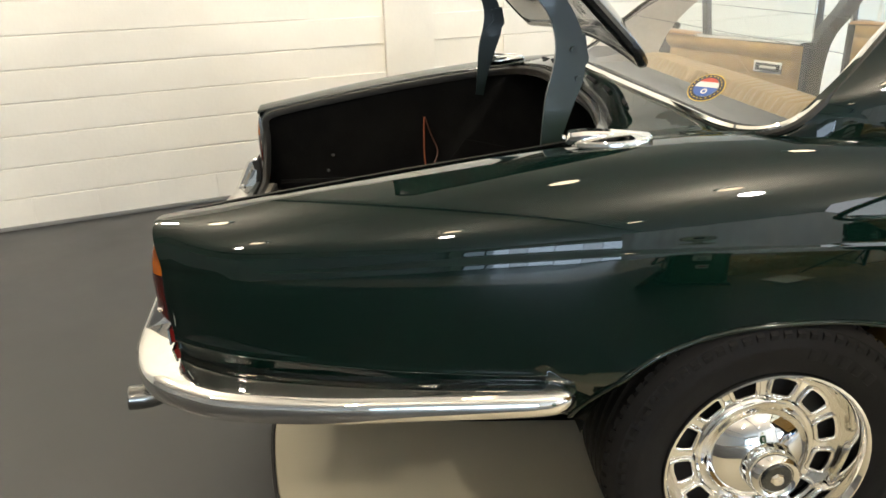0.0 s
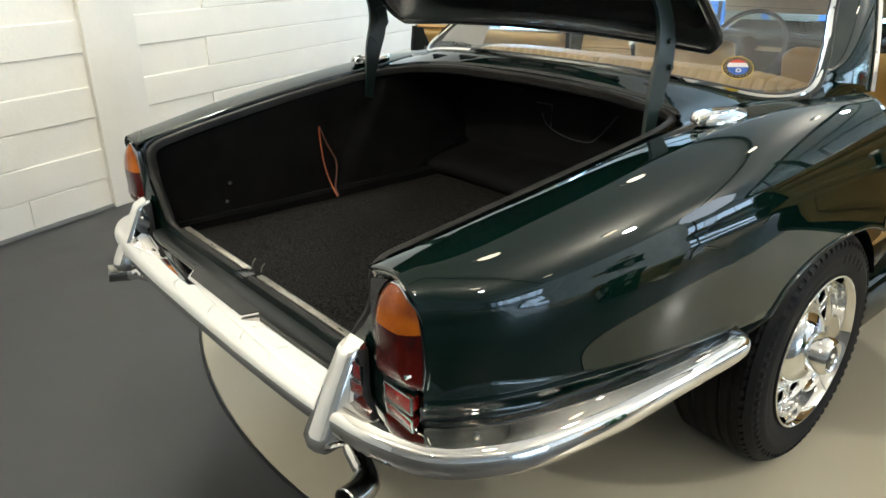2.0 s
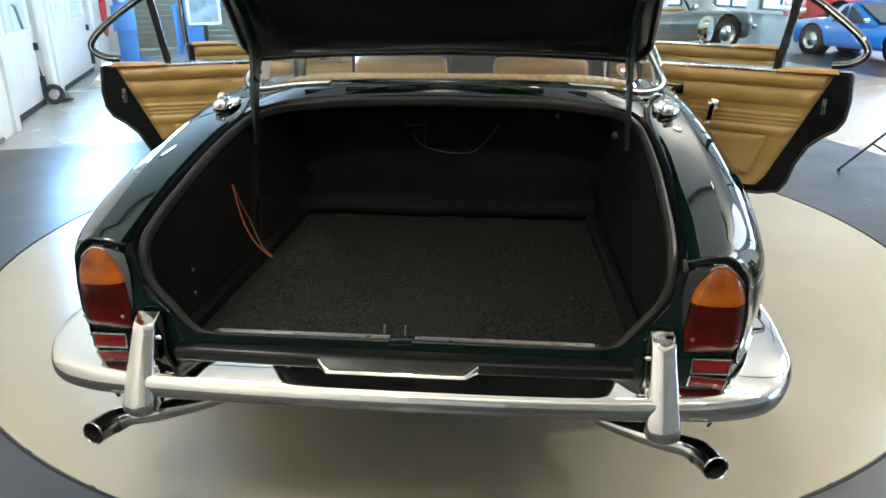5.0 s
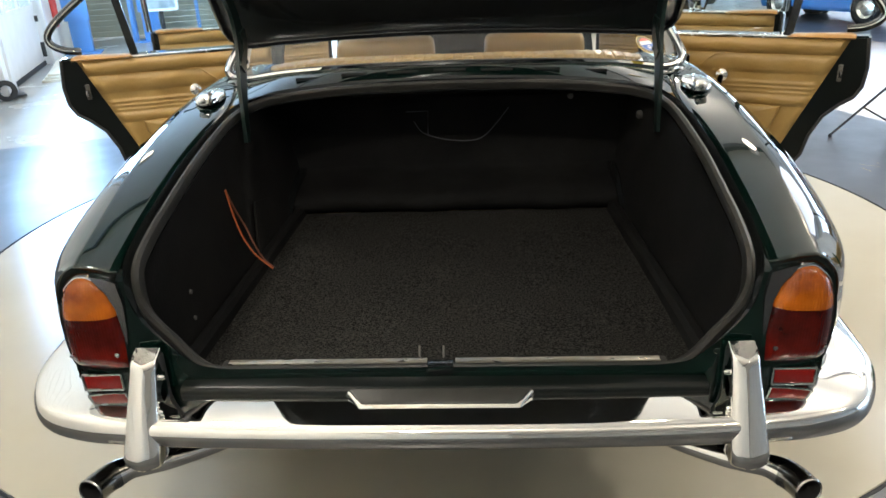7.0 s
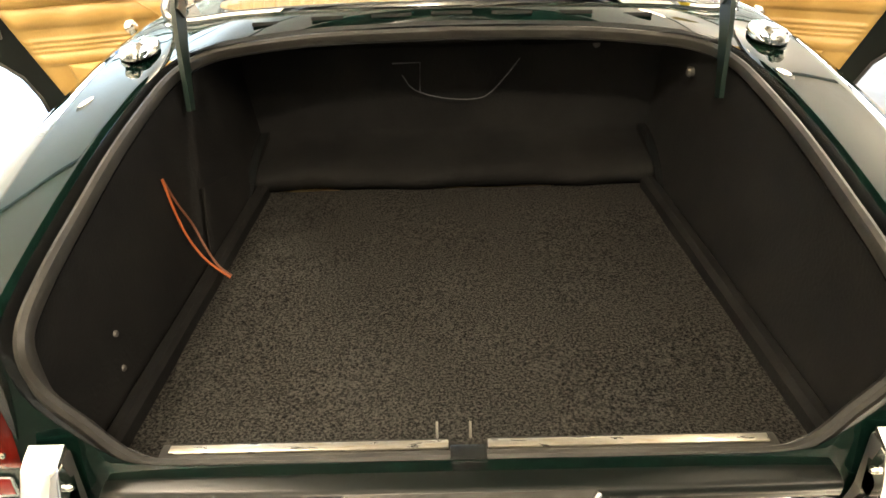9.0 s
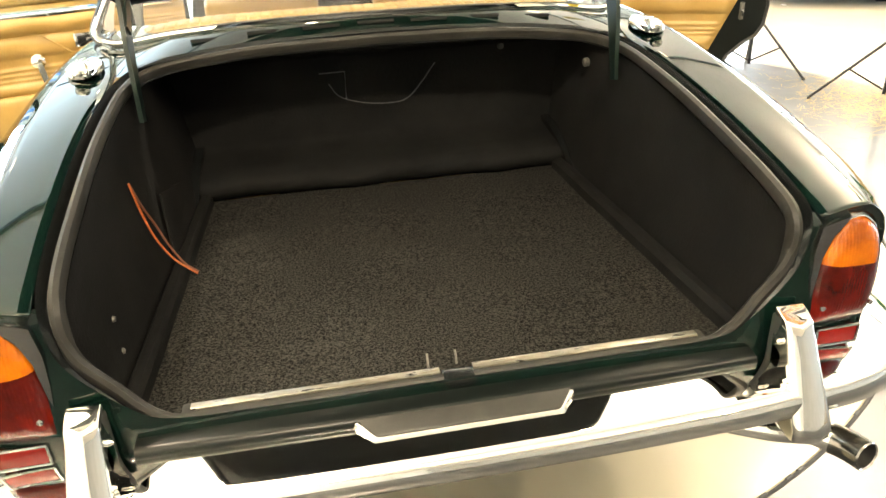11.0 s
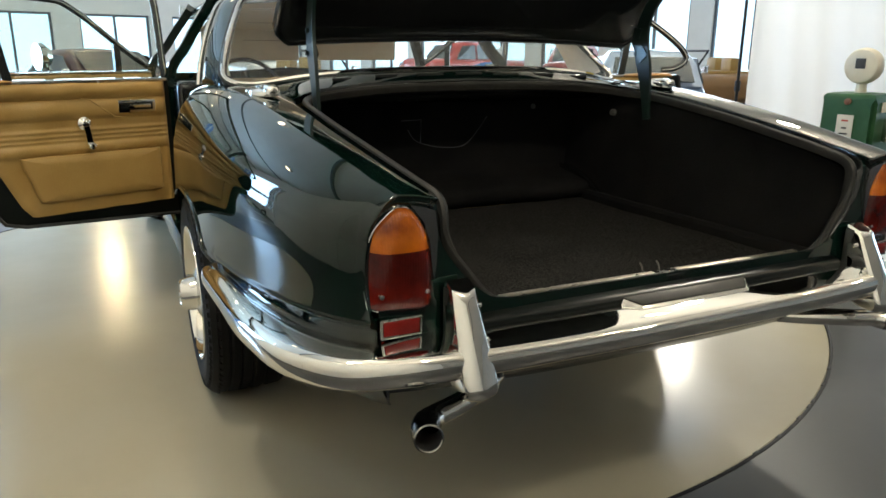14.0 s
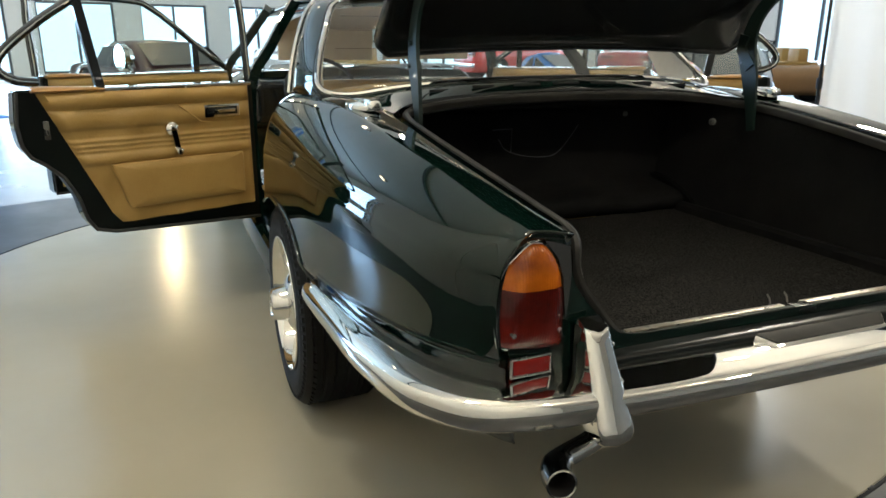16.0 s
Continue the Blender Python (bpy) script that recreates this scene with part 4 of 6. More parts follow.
def wheel(s, y):
    w = new("wheel")
    w.parent = CAR
    w.matrix_basis = pose(s * WHEEL[0], y, WHEEL[2], 0, 0, 0 if s > 0 else 180) @ Matrix.Diagonal((1, 1 / 1.03, 1, 1))
    w["label"] = "chromed slotted steel wheel with a black tyre"
    ax = (1, 0, 0)
    bm = bmesh.new()
    R = .338
    prof = [(-.095, .20), (-.108, .24), (-.112, .28), (-.100, .320), (-.085, R - .004)]
    tread = []
    for x in np.linspace(-.08, .08, 33):
        groove = -.008 if abs((x * 1000) % 32 - 16) < 4.0 else 0
        tread.append((x, R - 12 * x * x * .05 + groove))
    prof += tread + [(.085, R - .004), (.100, .320), (.112, .285), (.1135, .278), (.1125, .274), (.113, .262), (.110, .240), (.104, .223), (.092, .214)]
    prof = [(a * 1.35 if a < 0 else a, r) for a, r in prof]
    lathe(bm, prof, (0, 0, 0), ax, 80)
    tyre = part("tyre", bm, TYRE, w, smooth=28)
    # shoulder blocks
    bm = bmesh.new()
    for i in range(72):
        a = 2 * math.pi * i / 72
        c, s2 = math.cos(a), math.sin(a)
        m = Matrix(((1, 0, 0), (0, c, -s2), (0, s2, c))).to_4x4()
        vs = [m @ Vector(p) for p in ((.072, -.0095, R - .014), (.072, .0095, R - .014), (.109, .0075, .300), (.109, -.0075, .300), (.074, -.0095, R + .001), (.074, .0095, R + .001), (.1085, .0075, .310), (.1085, -.0075, .310))]
        v = [bm.verts.new(p) for p in vs]
        for q in ((4, 5, 6, 7), (0, 4, 7, 3), (1, 2, 6, 5), (3, 7, 6, 2), (0, 1, 5, 4)):
            bm.faces.new([v[k] for k in q])
    part("tread", bm, TYRE, w, smooth=0)
    # moulded lettering on the sidewall, as plain bars
    for i in range(5):
        a = radians(78 - 7.5 * i)
        boxed("sidewall_bar", (.1110, .1142, -.011, .011, -.012, .012), TYRE, tyre, bevel=.002, m=Matrix.Rotation(a - math.pi / 2, 4, "X") @ Matrix.Translation((0, 0, .268)))
    # rim with slots
    bm = bmesh.new()
    n, slots = 156, 12
    prof = [(.103, .232), (.112, .228), (.1125, .222), (.106, .216), (.090, .211), (.066, .207), (.048, .203), (.042, .198), (.044, .193), (.048, .188), (.049, .180), (.049, .166), (.049, .152), (.049, .138), (.048, .132), (.042, .128), (.040, .122), (.046, .110)]
    rows = []
    for a, r in prof:
        r = r if r < .18 else .18 + (r - .18) * .83
        rows.append([(a, r * math.cos(2 * math.pi * i / n), r * math.sin(2 * math.pi * i / n)) for i in range(n)])
    grid(bm, rows, wrap=True)
    bm.faces.ensure_lookup_table()
    kill = []
    per = n // slots
    for f in bm.faces:
        c = f.calc_center_median()
        r = math.hypot(c.y, c.z)
        i = int(math.atan2(c.z, c.y) % (2 * math.pi) / (2 * math.pi) * n)
        if .138 < r < .180 and 2 <= i % per < per - 2:
            kill.append(f)
    bmesh.ops.delete(bm, geom=kill, context="FACES")
    for k in range(slots):
        mid = 2 * math.pi * (k + .5) / slots
        pts = []
        for q in range(24):
            b = 2 * math.pi * q / 24
            cb, sb = math.cos(b), math.sin(b)
            u, v = abs(cb) ** .45 * (1 if cb > 0 else -1), abs(sb) ** .45 * (1 if sb > 0 else -1)
            r, an = .159 + .0235 * v, mid + .182 * u
            pts.append((.0500, r * math.cos(an), r * math.sin(an)))
        sweep(bm, pts, circle(.0058, 8), up=(1, 0, 0), closed=True)
    o = part("rim", bm, CHROME, w, "chromed slotted rim", smooth=50)
    md = o.modifiers.new("thick", "SOLIDIFY")
    md.thickness, md.offset = 0.003, -1
    bm = bmesh.new()
    lathe(bm, [(.018, .20), (.024, .17), (.024, .12), (.018, 0)], (0, 0, 0), ax, 40)
    part("brake_disc", bm, DRUM, w)
    bm = bmesh.new()
    lathe(bm, [(.042, .130), (.052, .130), (.056, .126), (.053, .119), (.058, .114), (.066, .112), (.074, .107), (.086, .096), (.096, .080), (.102, .066), (.105, .058), (.122, .055), (.146, .051), (.153, .044), (.151, .038), (.146, .034), (.146, 0)], (0, 0, 0), ax, 48)
    part("hub_cap", bm, CHROME, w, smooth=40)
    bm = bmesh.new()
    lathe(bm, [(.1465, .033), (.150, .030), (.1515, 0)], (0, 0, 0), ax, 24)
    badge = part("cap_badge", bm, BLACKPAINT, w, "round black hub badge")
    bm = bmesh.new()
    lathe(bm, [(.151, .015), (.155, .012), (.157, 0)], (0, 0, 0), ax, 7)
    part("badge_emblem", bm, CHROME_OLD, badge, smooth=0)
    return w


for s in (1, -1):
    wheel(s, WHEEL[1])
    wheel(s, WHEEL[1] + 2.765)

# filler caps on the wings
def filler(s):
    f = new("fuel_filler")
    f.parent = CAR
    f.matrix_basis = pose(s * .700, .880, 1.012, 3, 4 * s, -8 * s)
    f["label"] = "chrome lockable fuel filler cap"
    bm = bmesh.new()
    rows = []
    for k, z in ((1.0, -.006), (1.0, .002), (.94, .007), (.6, .011), (.05, .012)):
        rows.append([(.042 * k * math.cos(a), .078 * k * math.sin(a), z) for a in np.linspace(0, 2 * math.pi, 32, endpoint=False)])
    grid(bm, rows, wrap=True)
    part("filler_lid", bm, CHROME, f)
    bm = bmesh.new()
    rows = []
    for y, w, h in ((-.088, .013, .010), (-.080, .017, .022), (-.05, .017, .024), (-.01, .014, .020), (.03, .010, .015), (.055, .006, .012)):
        rows.append([(-w, y, .0), (-w, y, h * .7), (-w * .7, y, h), (w * .7, y, h), (w, y, h * .7), (w, y, .0)])
    grid(bm, rows, cap=True)
    part("lid_catch", bm, CHROME, f)
    bm = bmesh.new()
    lathe(bm, [(0, .007), (-.006, .007), (-.007, 0)], (0, -.088, .010), (0, 1, 0), 12)
    part("catch_lock", bm, CHROME_OLD, f)


for s in (1, -1):
    filler(s)

# ---- cabin ----
WB = [(0, 1.003, 1.066), (.30, 1.018, 1.061), (.52, 1.062, 1.044), (.675, 1.130, 1.019), (.747, 1.200, 1.036), (.733, 1.288, 1.10), (.674, 1.42, 1.215), (.604, 1.58, 1.30), (.51, 1.63, 1.322), (.25, 1.665, 1.336), (0, 1.675, 1.340)]
wh = spline(WB, 6)
wloop = [tuple(p) for p in wh] + [(-p[0], p[1], p[2]) for p in wh[::-1][1:-1]]
bm = bmesh.new()
sweep(bm, wloop, [(-.007, -.004), (.007, -.004), (.007, .004), (.004, .008), (-.004, .008), (-.007, .004)], up=(0, -.8, .6), closed=True)
part("window_surround", bm, CHROME, CAR, "chrome rear window surround")
bm = bmesh.new()
sweep(bm, wloop, [(-.013, -.008), (.013, -.008), (.013, 0), (.009, .003), (-.009, .003), (-.013, 0)], up=(0, -.8, .6), closed=True)
part("window_gasket", bm, SEAL, CAR, "black rubber rear window gasket")
bm = bmesh.new()
n = len(wh)
rows = []
for i in range(n):
    p = wh[i]
    rows.append([(p[0] * k, p[1] - 0.02 * (1 - k * k) * 0, p[2]) for k in np.linspace(-1, 1, 13)])
grid(bm, rows[1:-1])
g = part("rear_window", bm, GLASS_REAR, CAR, smooth=60)
g.visible_shadow = False
for i in range(33, 56, 3):
    p = wh[i]
    tube([(x * p[0], p[1] - .002, p[2] - .002) for x in (-.93, 0, .93)], .0007, 5, "heater_line", STUD, g)
# deck between boot and window
dk = [(0, .976, 1.035), (.30, .964, 1.029), (.50, .936, 1.014), (.578, .902, 1.001), (.633, .85, .9905), (.670, 1.05, 1.0085), (.742, 1.18, 1.014), (.768, 1.25, 1.014)]
dkb = [(0, .998, 1.062), (.30, 1.012, 1.057), (.50, 1.050, 1.042), (.59, 1.080, 1.028), (.635, 1.103, 1.019), (.69, 1.135, 1.013), (.742, 1.195, 1.022), (.757, 1.25, 1.048)]
bm = bmesh.new()
for s in (1, -1):
    a, b = spline(dk, 4), spline(dkb, 4)
    grid(bm, [[(s * p[0], p[1], p[2]) for p in a], [(s * (p[0] + q[0]) / 2, (p[1] + q[1]) / 2, (p[2] + q[2]) / 2 + .0045) for p, q in zip(a, b)], [(s * q[0], q[1], q[2]) for q in b]])
bmesh.ops.remove_doubles(bm, verts=bm.verts, dist=1e-4)
deck = part("rear_deck", bm, PAINT, CAR, smooth=60)
# air slots in the step below the window: near-black boxes for the shade inside them
for i in range(7):
    x = -.42 + .14 * i
    p = [np.interp(abs(x), [q[0] for q in dk[:4]], [q[c] for q in dk[:4]]) for c in (1, 2)]
    q = [np.interp(abs(x), [r[0] for r in dkb[:4]], [r[c] for r in dkb[:4]]) for c in (1, 2)]
    boxed("air_slot", (-.048, .048, -.003, .003, -.0045, .0045), HOLLOW_BLACK, deck, bevel=.001,
          m=pose(x, p[0] * .55 + q[0] * .45, p[1] * .55 + q[1] * .45 + .0035, -40, 0, -9 * x / .42))
# inner quarter panels under the deck's corners
for s in (1, -1):
    bm = bmesh.new()
    grid(bm, [[(s * .58, y, 1.000), (s * .66, y + .03, 1.013), (s * .735, y + .05, 1.0105), (s * .80, y + .05, .965)] for y in (1.00, 1.10, 1.20, 1.30, 1.44)])
    part("quarter_panel", bm, PAINT, CAR)
# roof pillars and roof
HEADCLOTH = mat("headlining_cloth", (0.60, 0.54, 0.44), 0.9, base2=(0.66, 0.60, 0.50), noise_scale=40)
DE = [(.790, 1.47, 1.005), (.772, 1.50, 1.09), (.738, 1.56, 1.18), (.685, 1.66, 1.27), (.62, 1.80, 1.325), (.60, 2.0, 1.345)]
WE = [(.748, 1.218, 1.055), (.739, 1.268, 1.10), (.682, 1.42, 1.215), (.612, 1.58, 1.30), (.50, 1.645, 1.328), (.44, 1.80, 1.352)]
for s in (1, -1):
    bm = bmesh.new()
    a, b = spline(WE, 8), spline(DE, 8)
    rows = []
    for k in np.linspace(0, 1, 7):
        rows.append([(s * (p[0] * (1 - k) + q[0] * k + .012 * math.sin(math.pi * k)), p[1] * (1 - k) + q[1] * k, p[2] * (1 - k) + q[2] * k + .008 * math.sin(math.pi * k)) for p, q in zip(a, b)])
    rows = [[(s * (.764 + .026 * k), 1.25 + .22 * k, 1.013 - .009 * k)] + r for k, r in zip(np.linspace(0, 1, 7), rows)]
    grid(bm, rows)
    part("roof_pillar", bm, PAINT, CAR, smooth=70)
    bm = bmesh.new()
    grid(bm, [[(p[0] - s * .020, p[1] + .012, p[2] - .012) for p in r[1:]] for r in rows])
    part("pillar_trim", bm, HEADCLOTH, CAR, "pale beige cloth pillar trim", smooth=70)
    tube([(s * (q[0] + .006), q[1] + .004, q[2]) for q in b], .007, 8, "drip_rail", CHROME, CAR)
    # door aperture posts
    for yb, yt, xx in ((2.16, 2.22, .80), (3.24, 2.96, .80)):
        bm = bmesh.new()
        sweep(bm, spline([(s * .84, yb, .35), (s * .84, yb, .95), (s * .74, (yb + yt) / 2, 1.15), (s * .62, yt, 1.335)], 5), [(-.02, -.03), (.02, -.03), (.02, .03), (-.02, .03)], up=(0, 1, 0))
        part("door_post", bm, PAINT, CAR)
    bm = bmesh.new()
    box(bm, s * .80 - .08, s * .80 + .08, 1.5, 3.45, .27, .40, .03)
    part("door_sill", bm, PAINT, CAR)
bm = bmesh.new()
rows = []
for y in np.linspace(1.60, 3.05, 18):
    k = (y - 1.6) / 1.45
    zc = 1.335 + .035 * math.sin(math.pi * min(1, .25 + k * .7))
    xe = .50 + .12 * math.sin(math.pi * min(.5, .05 + k * 1.2))
    rows.append([(x, y + .07 * (1 - (x / xe) ** 2) * (1 - k * 1.6), zc - .028 * (abs(x) / xe) ** 3) for x in np.linspace(-xe, xe, 17)])
grid(bm, rows)
o = part("roof", bm, PAINT, CAR)
md = o.modifiers.new("thick", "SOLIDIFY")
md.thickness, md.offset = 0.02, -1
# front of the car
bm = bmesh.new()
rows = []
for y, w, zt in ((3.40, .80, .99), (3.6, .83, .985), (4.0, .85, .95), (4.4, .83, .90), (4.65, .76, .84), (4.72, .70, .78)):
    rows.append([(-w, y, .40), (-w - .03, y, .65), (-w + .01, y, .86 * zt / .95), (-w + .12, y, zt), (-.3, y, zt + .01), (0, y, zt + .03), (.3, y, zt + .01), (w - .12, y, zt), (w - .01, y, .86 * zt / .95), (w + .03, y, .65), (w, y, .40)])
grid(bm, rows, cap=True)
part("front_body", bm, PAINT, CAR, smooth=50)
g = boxed("windscreen", (-.66, .66, -.004, .004, 0, .50), GLASS_CAR, CAR, bevel=0, m=pose(0, 3.42, .98, 42, 0, 0))
g.visible_shadow = False

# seats and trim
def cushion(name, b, parent, bevel=.05, material=LEATHER, m=None, pleats=0, label=""):
    bm = bmesh.new()
    box(bm, *b, bevel=bevel, seg=4)
    return part(name, bm, material, parent, label, m=m, smooth=50)


SHELF = mat("shelf_cloth", (0.05, 0.05, 0.048), 0.8, base2=(0.065, 0.064, 0.06), noise_scale=60)
seat = new("rear_seat")
seat.parent = CAR
seat["label"] = "pleated tan leather rear bench seat"
cushion("seat_base", (-.70, .70, 1.65, 2.15, .35, .58), seat, .06)
bm = bmesh.new()
rows = []
xs = np.linspace(-.68, .68, 583)
for k, (y, z) in enumerate(((1.68, .50), (1.58, .80), (1.505, .98), (1.46, 1.022), (1.41, 1.040), (1.35, 1.034), (1.32, .985))):
    rows.append([(x, y + .004 * (1 - abs(math.sin(x * 90)) ** .3), z - (.005 if 2 < k else .001) * (1 - abs(math.sin(x * 90)) ** .3) - .03 * (abs(x) / .68) ** 6 + .003 * noise.noise((x * 5, k, 0))) for x in xs])
grid(bm, rows)
part("seat_back", bm, LEATHER, seat, smooth=50)
bm = bmesh.new()
grid(bm, [[(x, y, z) for x in np.linspace(-.69, .69, 12)] for y, z in ((1.03, 1.005), (1.2, 1.0), (1.40, .995))])
part("parcel_shelf", bm, SHELF, CAR, "dark grey parcel shelf")
for s in (1, -1):
    fs = new("front_seat")
    fs.parent = CAR
    cushion("seat_base", (s * .36 - .25, s * .36 + .25, 2.45, 2.95, .35, .55), fs, .06)
    cushion("backrest", (s * .36 - .24, s * .36 + .24, -.06, .06, 0, .50), fs, .05, m=pose(0, 2.45, .50, 12, 0, 0))
cushion("dashboard", (-.70, .70, 3.2, 3.4, .7, .95), CAR, .05, BLACKPAINT)
# steering wheel on the left of the dashboard
sw = new("steering_wheel")
sw.parent = CAR
sw.matrix_basis = pose(-.36, 2.92, .90, 62, 0, 0)
bm = bmesh.new()
sweep(bm, [(.195 * math.cos(a), .195 * math.sin(a), 0) for a in np.linspace(0, 2 * math.pi, 40, endpoint=False)], circle(.012, 8), up=(0, 0, 1), closed=True)
part("wheel_ring", bm, RUBBER, sw)
bm = bmesh.new()
lathe(bm, [(-.03, .05), (.02, .055), (.035, .03), (.038, 0)], (0, 0, 0), (0, 0, 1), 20)
part("horn_pad", bm, BLACKPAINT, sw)
for a in (0, 180, 270):
    bm = bmesh.new()
    box(bm, .04, .19, -.012, .012, -.004, .004)
    part("spoke", bm, CHROME_OLD, sw, m=pose(0, 0, 0, 0, 0, a))
bm = bmesh.new()
box(bm, -.72, .72, 1.5, 3.3, .28, .32)
part("cabin_floor", bm, LEATHER, CAR)
bm = bmesh.new()
grid(bm, [[(x, y, z - .02 * (abs(x) / .58) ** 3) for x in np.linspace(-.58, .58, 9)] for y, z in ((1.68, 1.31), (2.2, 1.305), (2.7, 1.28), (3.02, 1.235))])
part("headlining", bm, HEADCLOTH, CAR)
for s in (1, -1):
    boxed("sun_visor", (s * .30 - .27, s * .30 + .27, -.012, .012, -.17, 0), HEADCLOTH, CAR, "folded-down beige cloth sun visor", bevel=.010, m=pose(0, 3.02, 1.235, 8, 0, 0), seg=3)

# window sticker
bm = bmesh.new()
lathe(bm, [(0, 0), (0, .036)], (0, 0, 0), (0, 0, 1), 32)
NAVY = mat("sticker_navy", (0.010, 0.011, 0.018), 0.4)
YEL = mat("sticker_yellow", (0.75, 0.50, 0.05), 0.4)
STW = mat("sticker_white", (0.75, 0.72, 0.68), 0.4)
STR = mat("sticker_red", (0.55, 0.06, 0.03), 0.4)
STB = mat("sticker_blue", (0.03, 0.10, 0.40), 0.4)
STICK = look((.605, 1.098, 1.090), (.255, 1.55, .39)) @ Matrix.Diagonal((1.06, 1.06, 1, 1))
st = part("window_sticker", bm, YEL, CAR, "round club sticker with red, white and blue centre", m=STICK)
for r0, name, material, z in ((.034, "band", NAVY, .0006), (.024, "field", STW, .0012)):
    bm = bmesh.new()
    lathe(bm, [(z, 0), (z, r0)], (0, 0, 0), (0, 0, 1), 32)
    part(name, bm, material, st)
for name, material, a0, a1 in (("red_field", STR, 35, 145), ("blue_field", STB, 180, 360)):
    bm = bmesh.new()
    bm.faces.new([bm.verts.new((.024 * math.cos(radians(a)), .024 * math.sin(radians(a)), .0018)) for a in np.linspace(a0, a1, 16)])
    part(name, bm, material, st)

bm = bmesh.new()
lathe(bm, [(.0024, .0035), (.0024, .0065)], (.001, -.011, 0), (0, 0, 1), 16)
part("emblem", bm, STW, st)
for i in range(22):
    a = 2 * math.pi * i / 22
    boxed("band_mark", (-.0010, .0010, -.0013, .0013, .0012, .0020), YEL, st, bevel=0, m=pose(.029 * math.cos(a), .029 * math.sin(a), 0, 0, 0, math.degrees(a)))


# ---- doors ----
def car_door(s, y, length, opened, rear, name):
    """A door whose hinge stands at (s*.865, y); local x runs along the door from the hinge, local y out of its trimmed face."""
    d = new(name)
    d.parent = CAR
    d["label"] = "open door with tan leather trim and a wooden cap"
    # closed: local x points to the car's rear
    d.matrix_basis = pose(s * .80, y, .024, 0, 0, -90) @ pose(0, 0, 0, 0, 0, s * opened) @ pose((.040 if s < 0 else .012) if rear else 0, 0, 0) @ Matrix.Diagonal((.945 if rear else 1, 1, 1, 1))
    L = length
    if rear:
        out = [(0, .40), (.66, .435), (.735, .455), (.765, .50), (.785, .585), (.828, .668), (.885, .720), (.933, .752), (.958, .795), (.966, .87), (.952, .985), (0, .985)]
    else:
        out = [(0, .40), (L, .42), (L, .985), (0, .985)]
    f = -s
    bm = bmesh.new()
    plate(bm, [(x, 0, z) for x, z in out], (0, -f * .085, 0))
    bmesh.ops.bevel(bm, geom=[e for e in bm.edges], offset=.008, segments=2, affect="EDGES")
    part("door_shell", bm, PAINT, d, smooth=40)
    bm = bmesh.new()
    plate(bm, [(x * .985 + .004, f * .003, .5 + (z - .5) * .985) for x, z in out], (0, -f * .010, 0))
    part("shut_face", bm, LEDGE, d, "black door shut face")
    bm = bmesh.new()
    sweep(bm, [(x * .99 + .003, f * .006, .5 + (z - .5) * .99) for x, z in out[:-1]], circle(.007, 8), up=(0, 1, 0))
    part("door_seal", bm, RUBBER, d)

    def x_edge(z):
        return np.interp(z, [.47, .51, .985], [.628, .662, .888]) if rear else L - .04
    lo = .47 if rear else .45
    rows = []
    for z in np.linspace(lo, .975, 110):
        x1 = x_edge(z)
        y2 = .016
        if z > .912:
            y2 += .026 * math.sin(math.pi * min(1, (z - .912) / .066)) ** .55
        elif z > .835:
            y2 += .018 * math.sin(math.pi * (z - .835) / .077) ** .5
        elif .745 < z < .80:
            y2 += .0055 * abs(math.sin(math.pi * (z - .745) / .01833))
        elif .70 < z <= .745:
            y2 += .012 * math.sin(math.pi * (z - .70) / .045) ** .6
        rows.append([(.025 + (x1 - .025) * k, f * (.004 if k in (0, 1) else y2 + .003 * math.sin(k * 21 + z * 30)), z) for k in np.linspace(0, 1, 40)])
    bm = bmesh.new()
    grid(bm, rows)
    part("door_trim", bm, LEATHER, d, "tan leather door trim with rolled and pleated bands", smooth=60)
    # map pocket
    bm = bmesh.new()
    zt, zb = .70, .525
    pts = [(.08, zb), (x_edge(zb) - .075, zb), (x_edge(zt) - .10, zt), (.08, zt)]
    rows = []
    c = (sum(p[0] for p in pts) / 4, sum(p[1] for p in pts) / 4)
    loop2 = spline([(p[0] + (q[0] - p[0]) * k, p[1] + (q[1] - p[1]) * k) for p, q in zip(pts, pts[1:] + pts[:1]) for k in (.06, .5, .94)], 4, closed=True)
    for k, h in ((1.0, .010), (1.0, .026), (.985, .034), (.95, .038), (.6, .040), (.02, .040)):
        rows.append([(c[0] + (p[0] - c[0]) * k, f * h, c[1] + (p[1] - c[1]) * k) for p in loop2])
    grid(bm, rows, wrap=True)
    part("map_pocket", bm, LEATHER, d, smooth=50)
    bm = bmesh.new()
    xa = x_edge(.985)
    box(bm, .02, xa - .22, min(f * .0, f * .030), max(f * .0, f * .030), .972, .986, .005)
    part("cap_rail", bm, CHROME_OLD, d)
    bm = bmesh.new()
    rows = []
    for x, h in ((xa - .245, .984), (xa - .21, .990), (xa - .10, .994), (xa - .01, .996), (xa + .01, .990)):
        rows.append([(x, f * .002, .974), (x, f * .036, .976), (x, f * .044, .982), (x, f * .040, h - .006), (x, f * .028, h), (x, -f * .02, h)])
    grid(bm, rows, cap=True)
    part("door_cap", bm, WOOD, d, "varnished golden wooden door cap")
    # handle
    bm = bmesh.new()
    box(bm, .088, .250, min(f * .010, f * .040), max(f * .010, f * .040), .850, .902, .006)
    h = part("door_handle", bm, CHROME, d, "recessed chrome door handle")
    bm = bmesh.new()
    box(bm, .100, .238, min(f * .036, f * .0415), max(f * .036, f * .0415), .860, .892, .003)
    part("handle_recess", bm, BLACKPAINT, h)
    bm = bmesh.new()
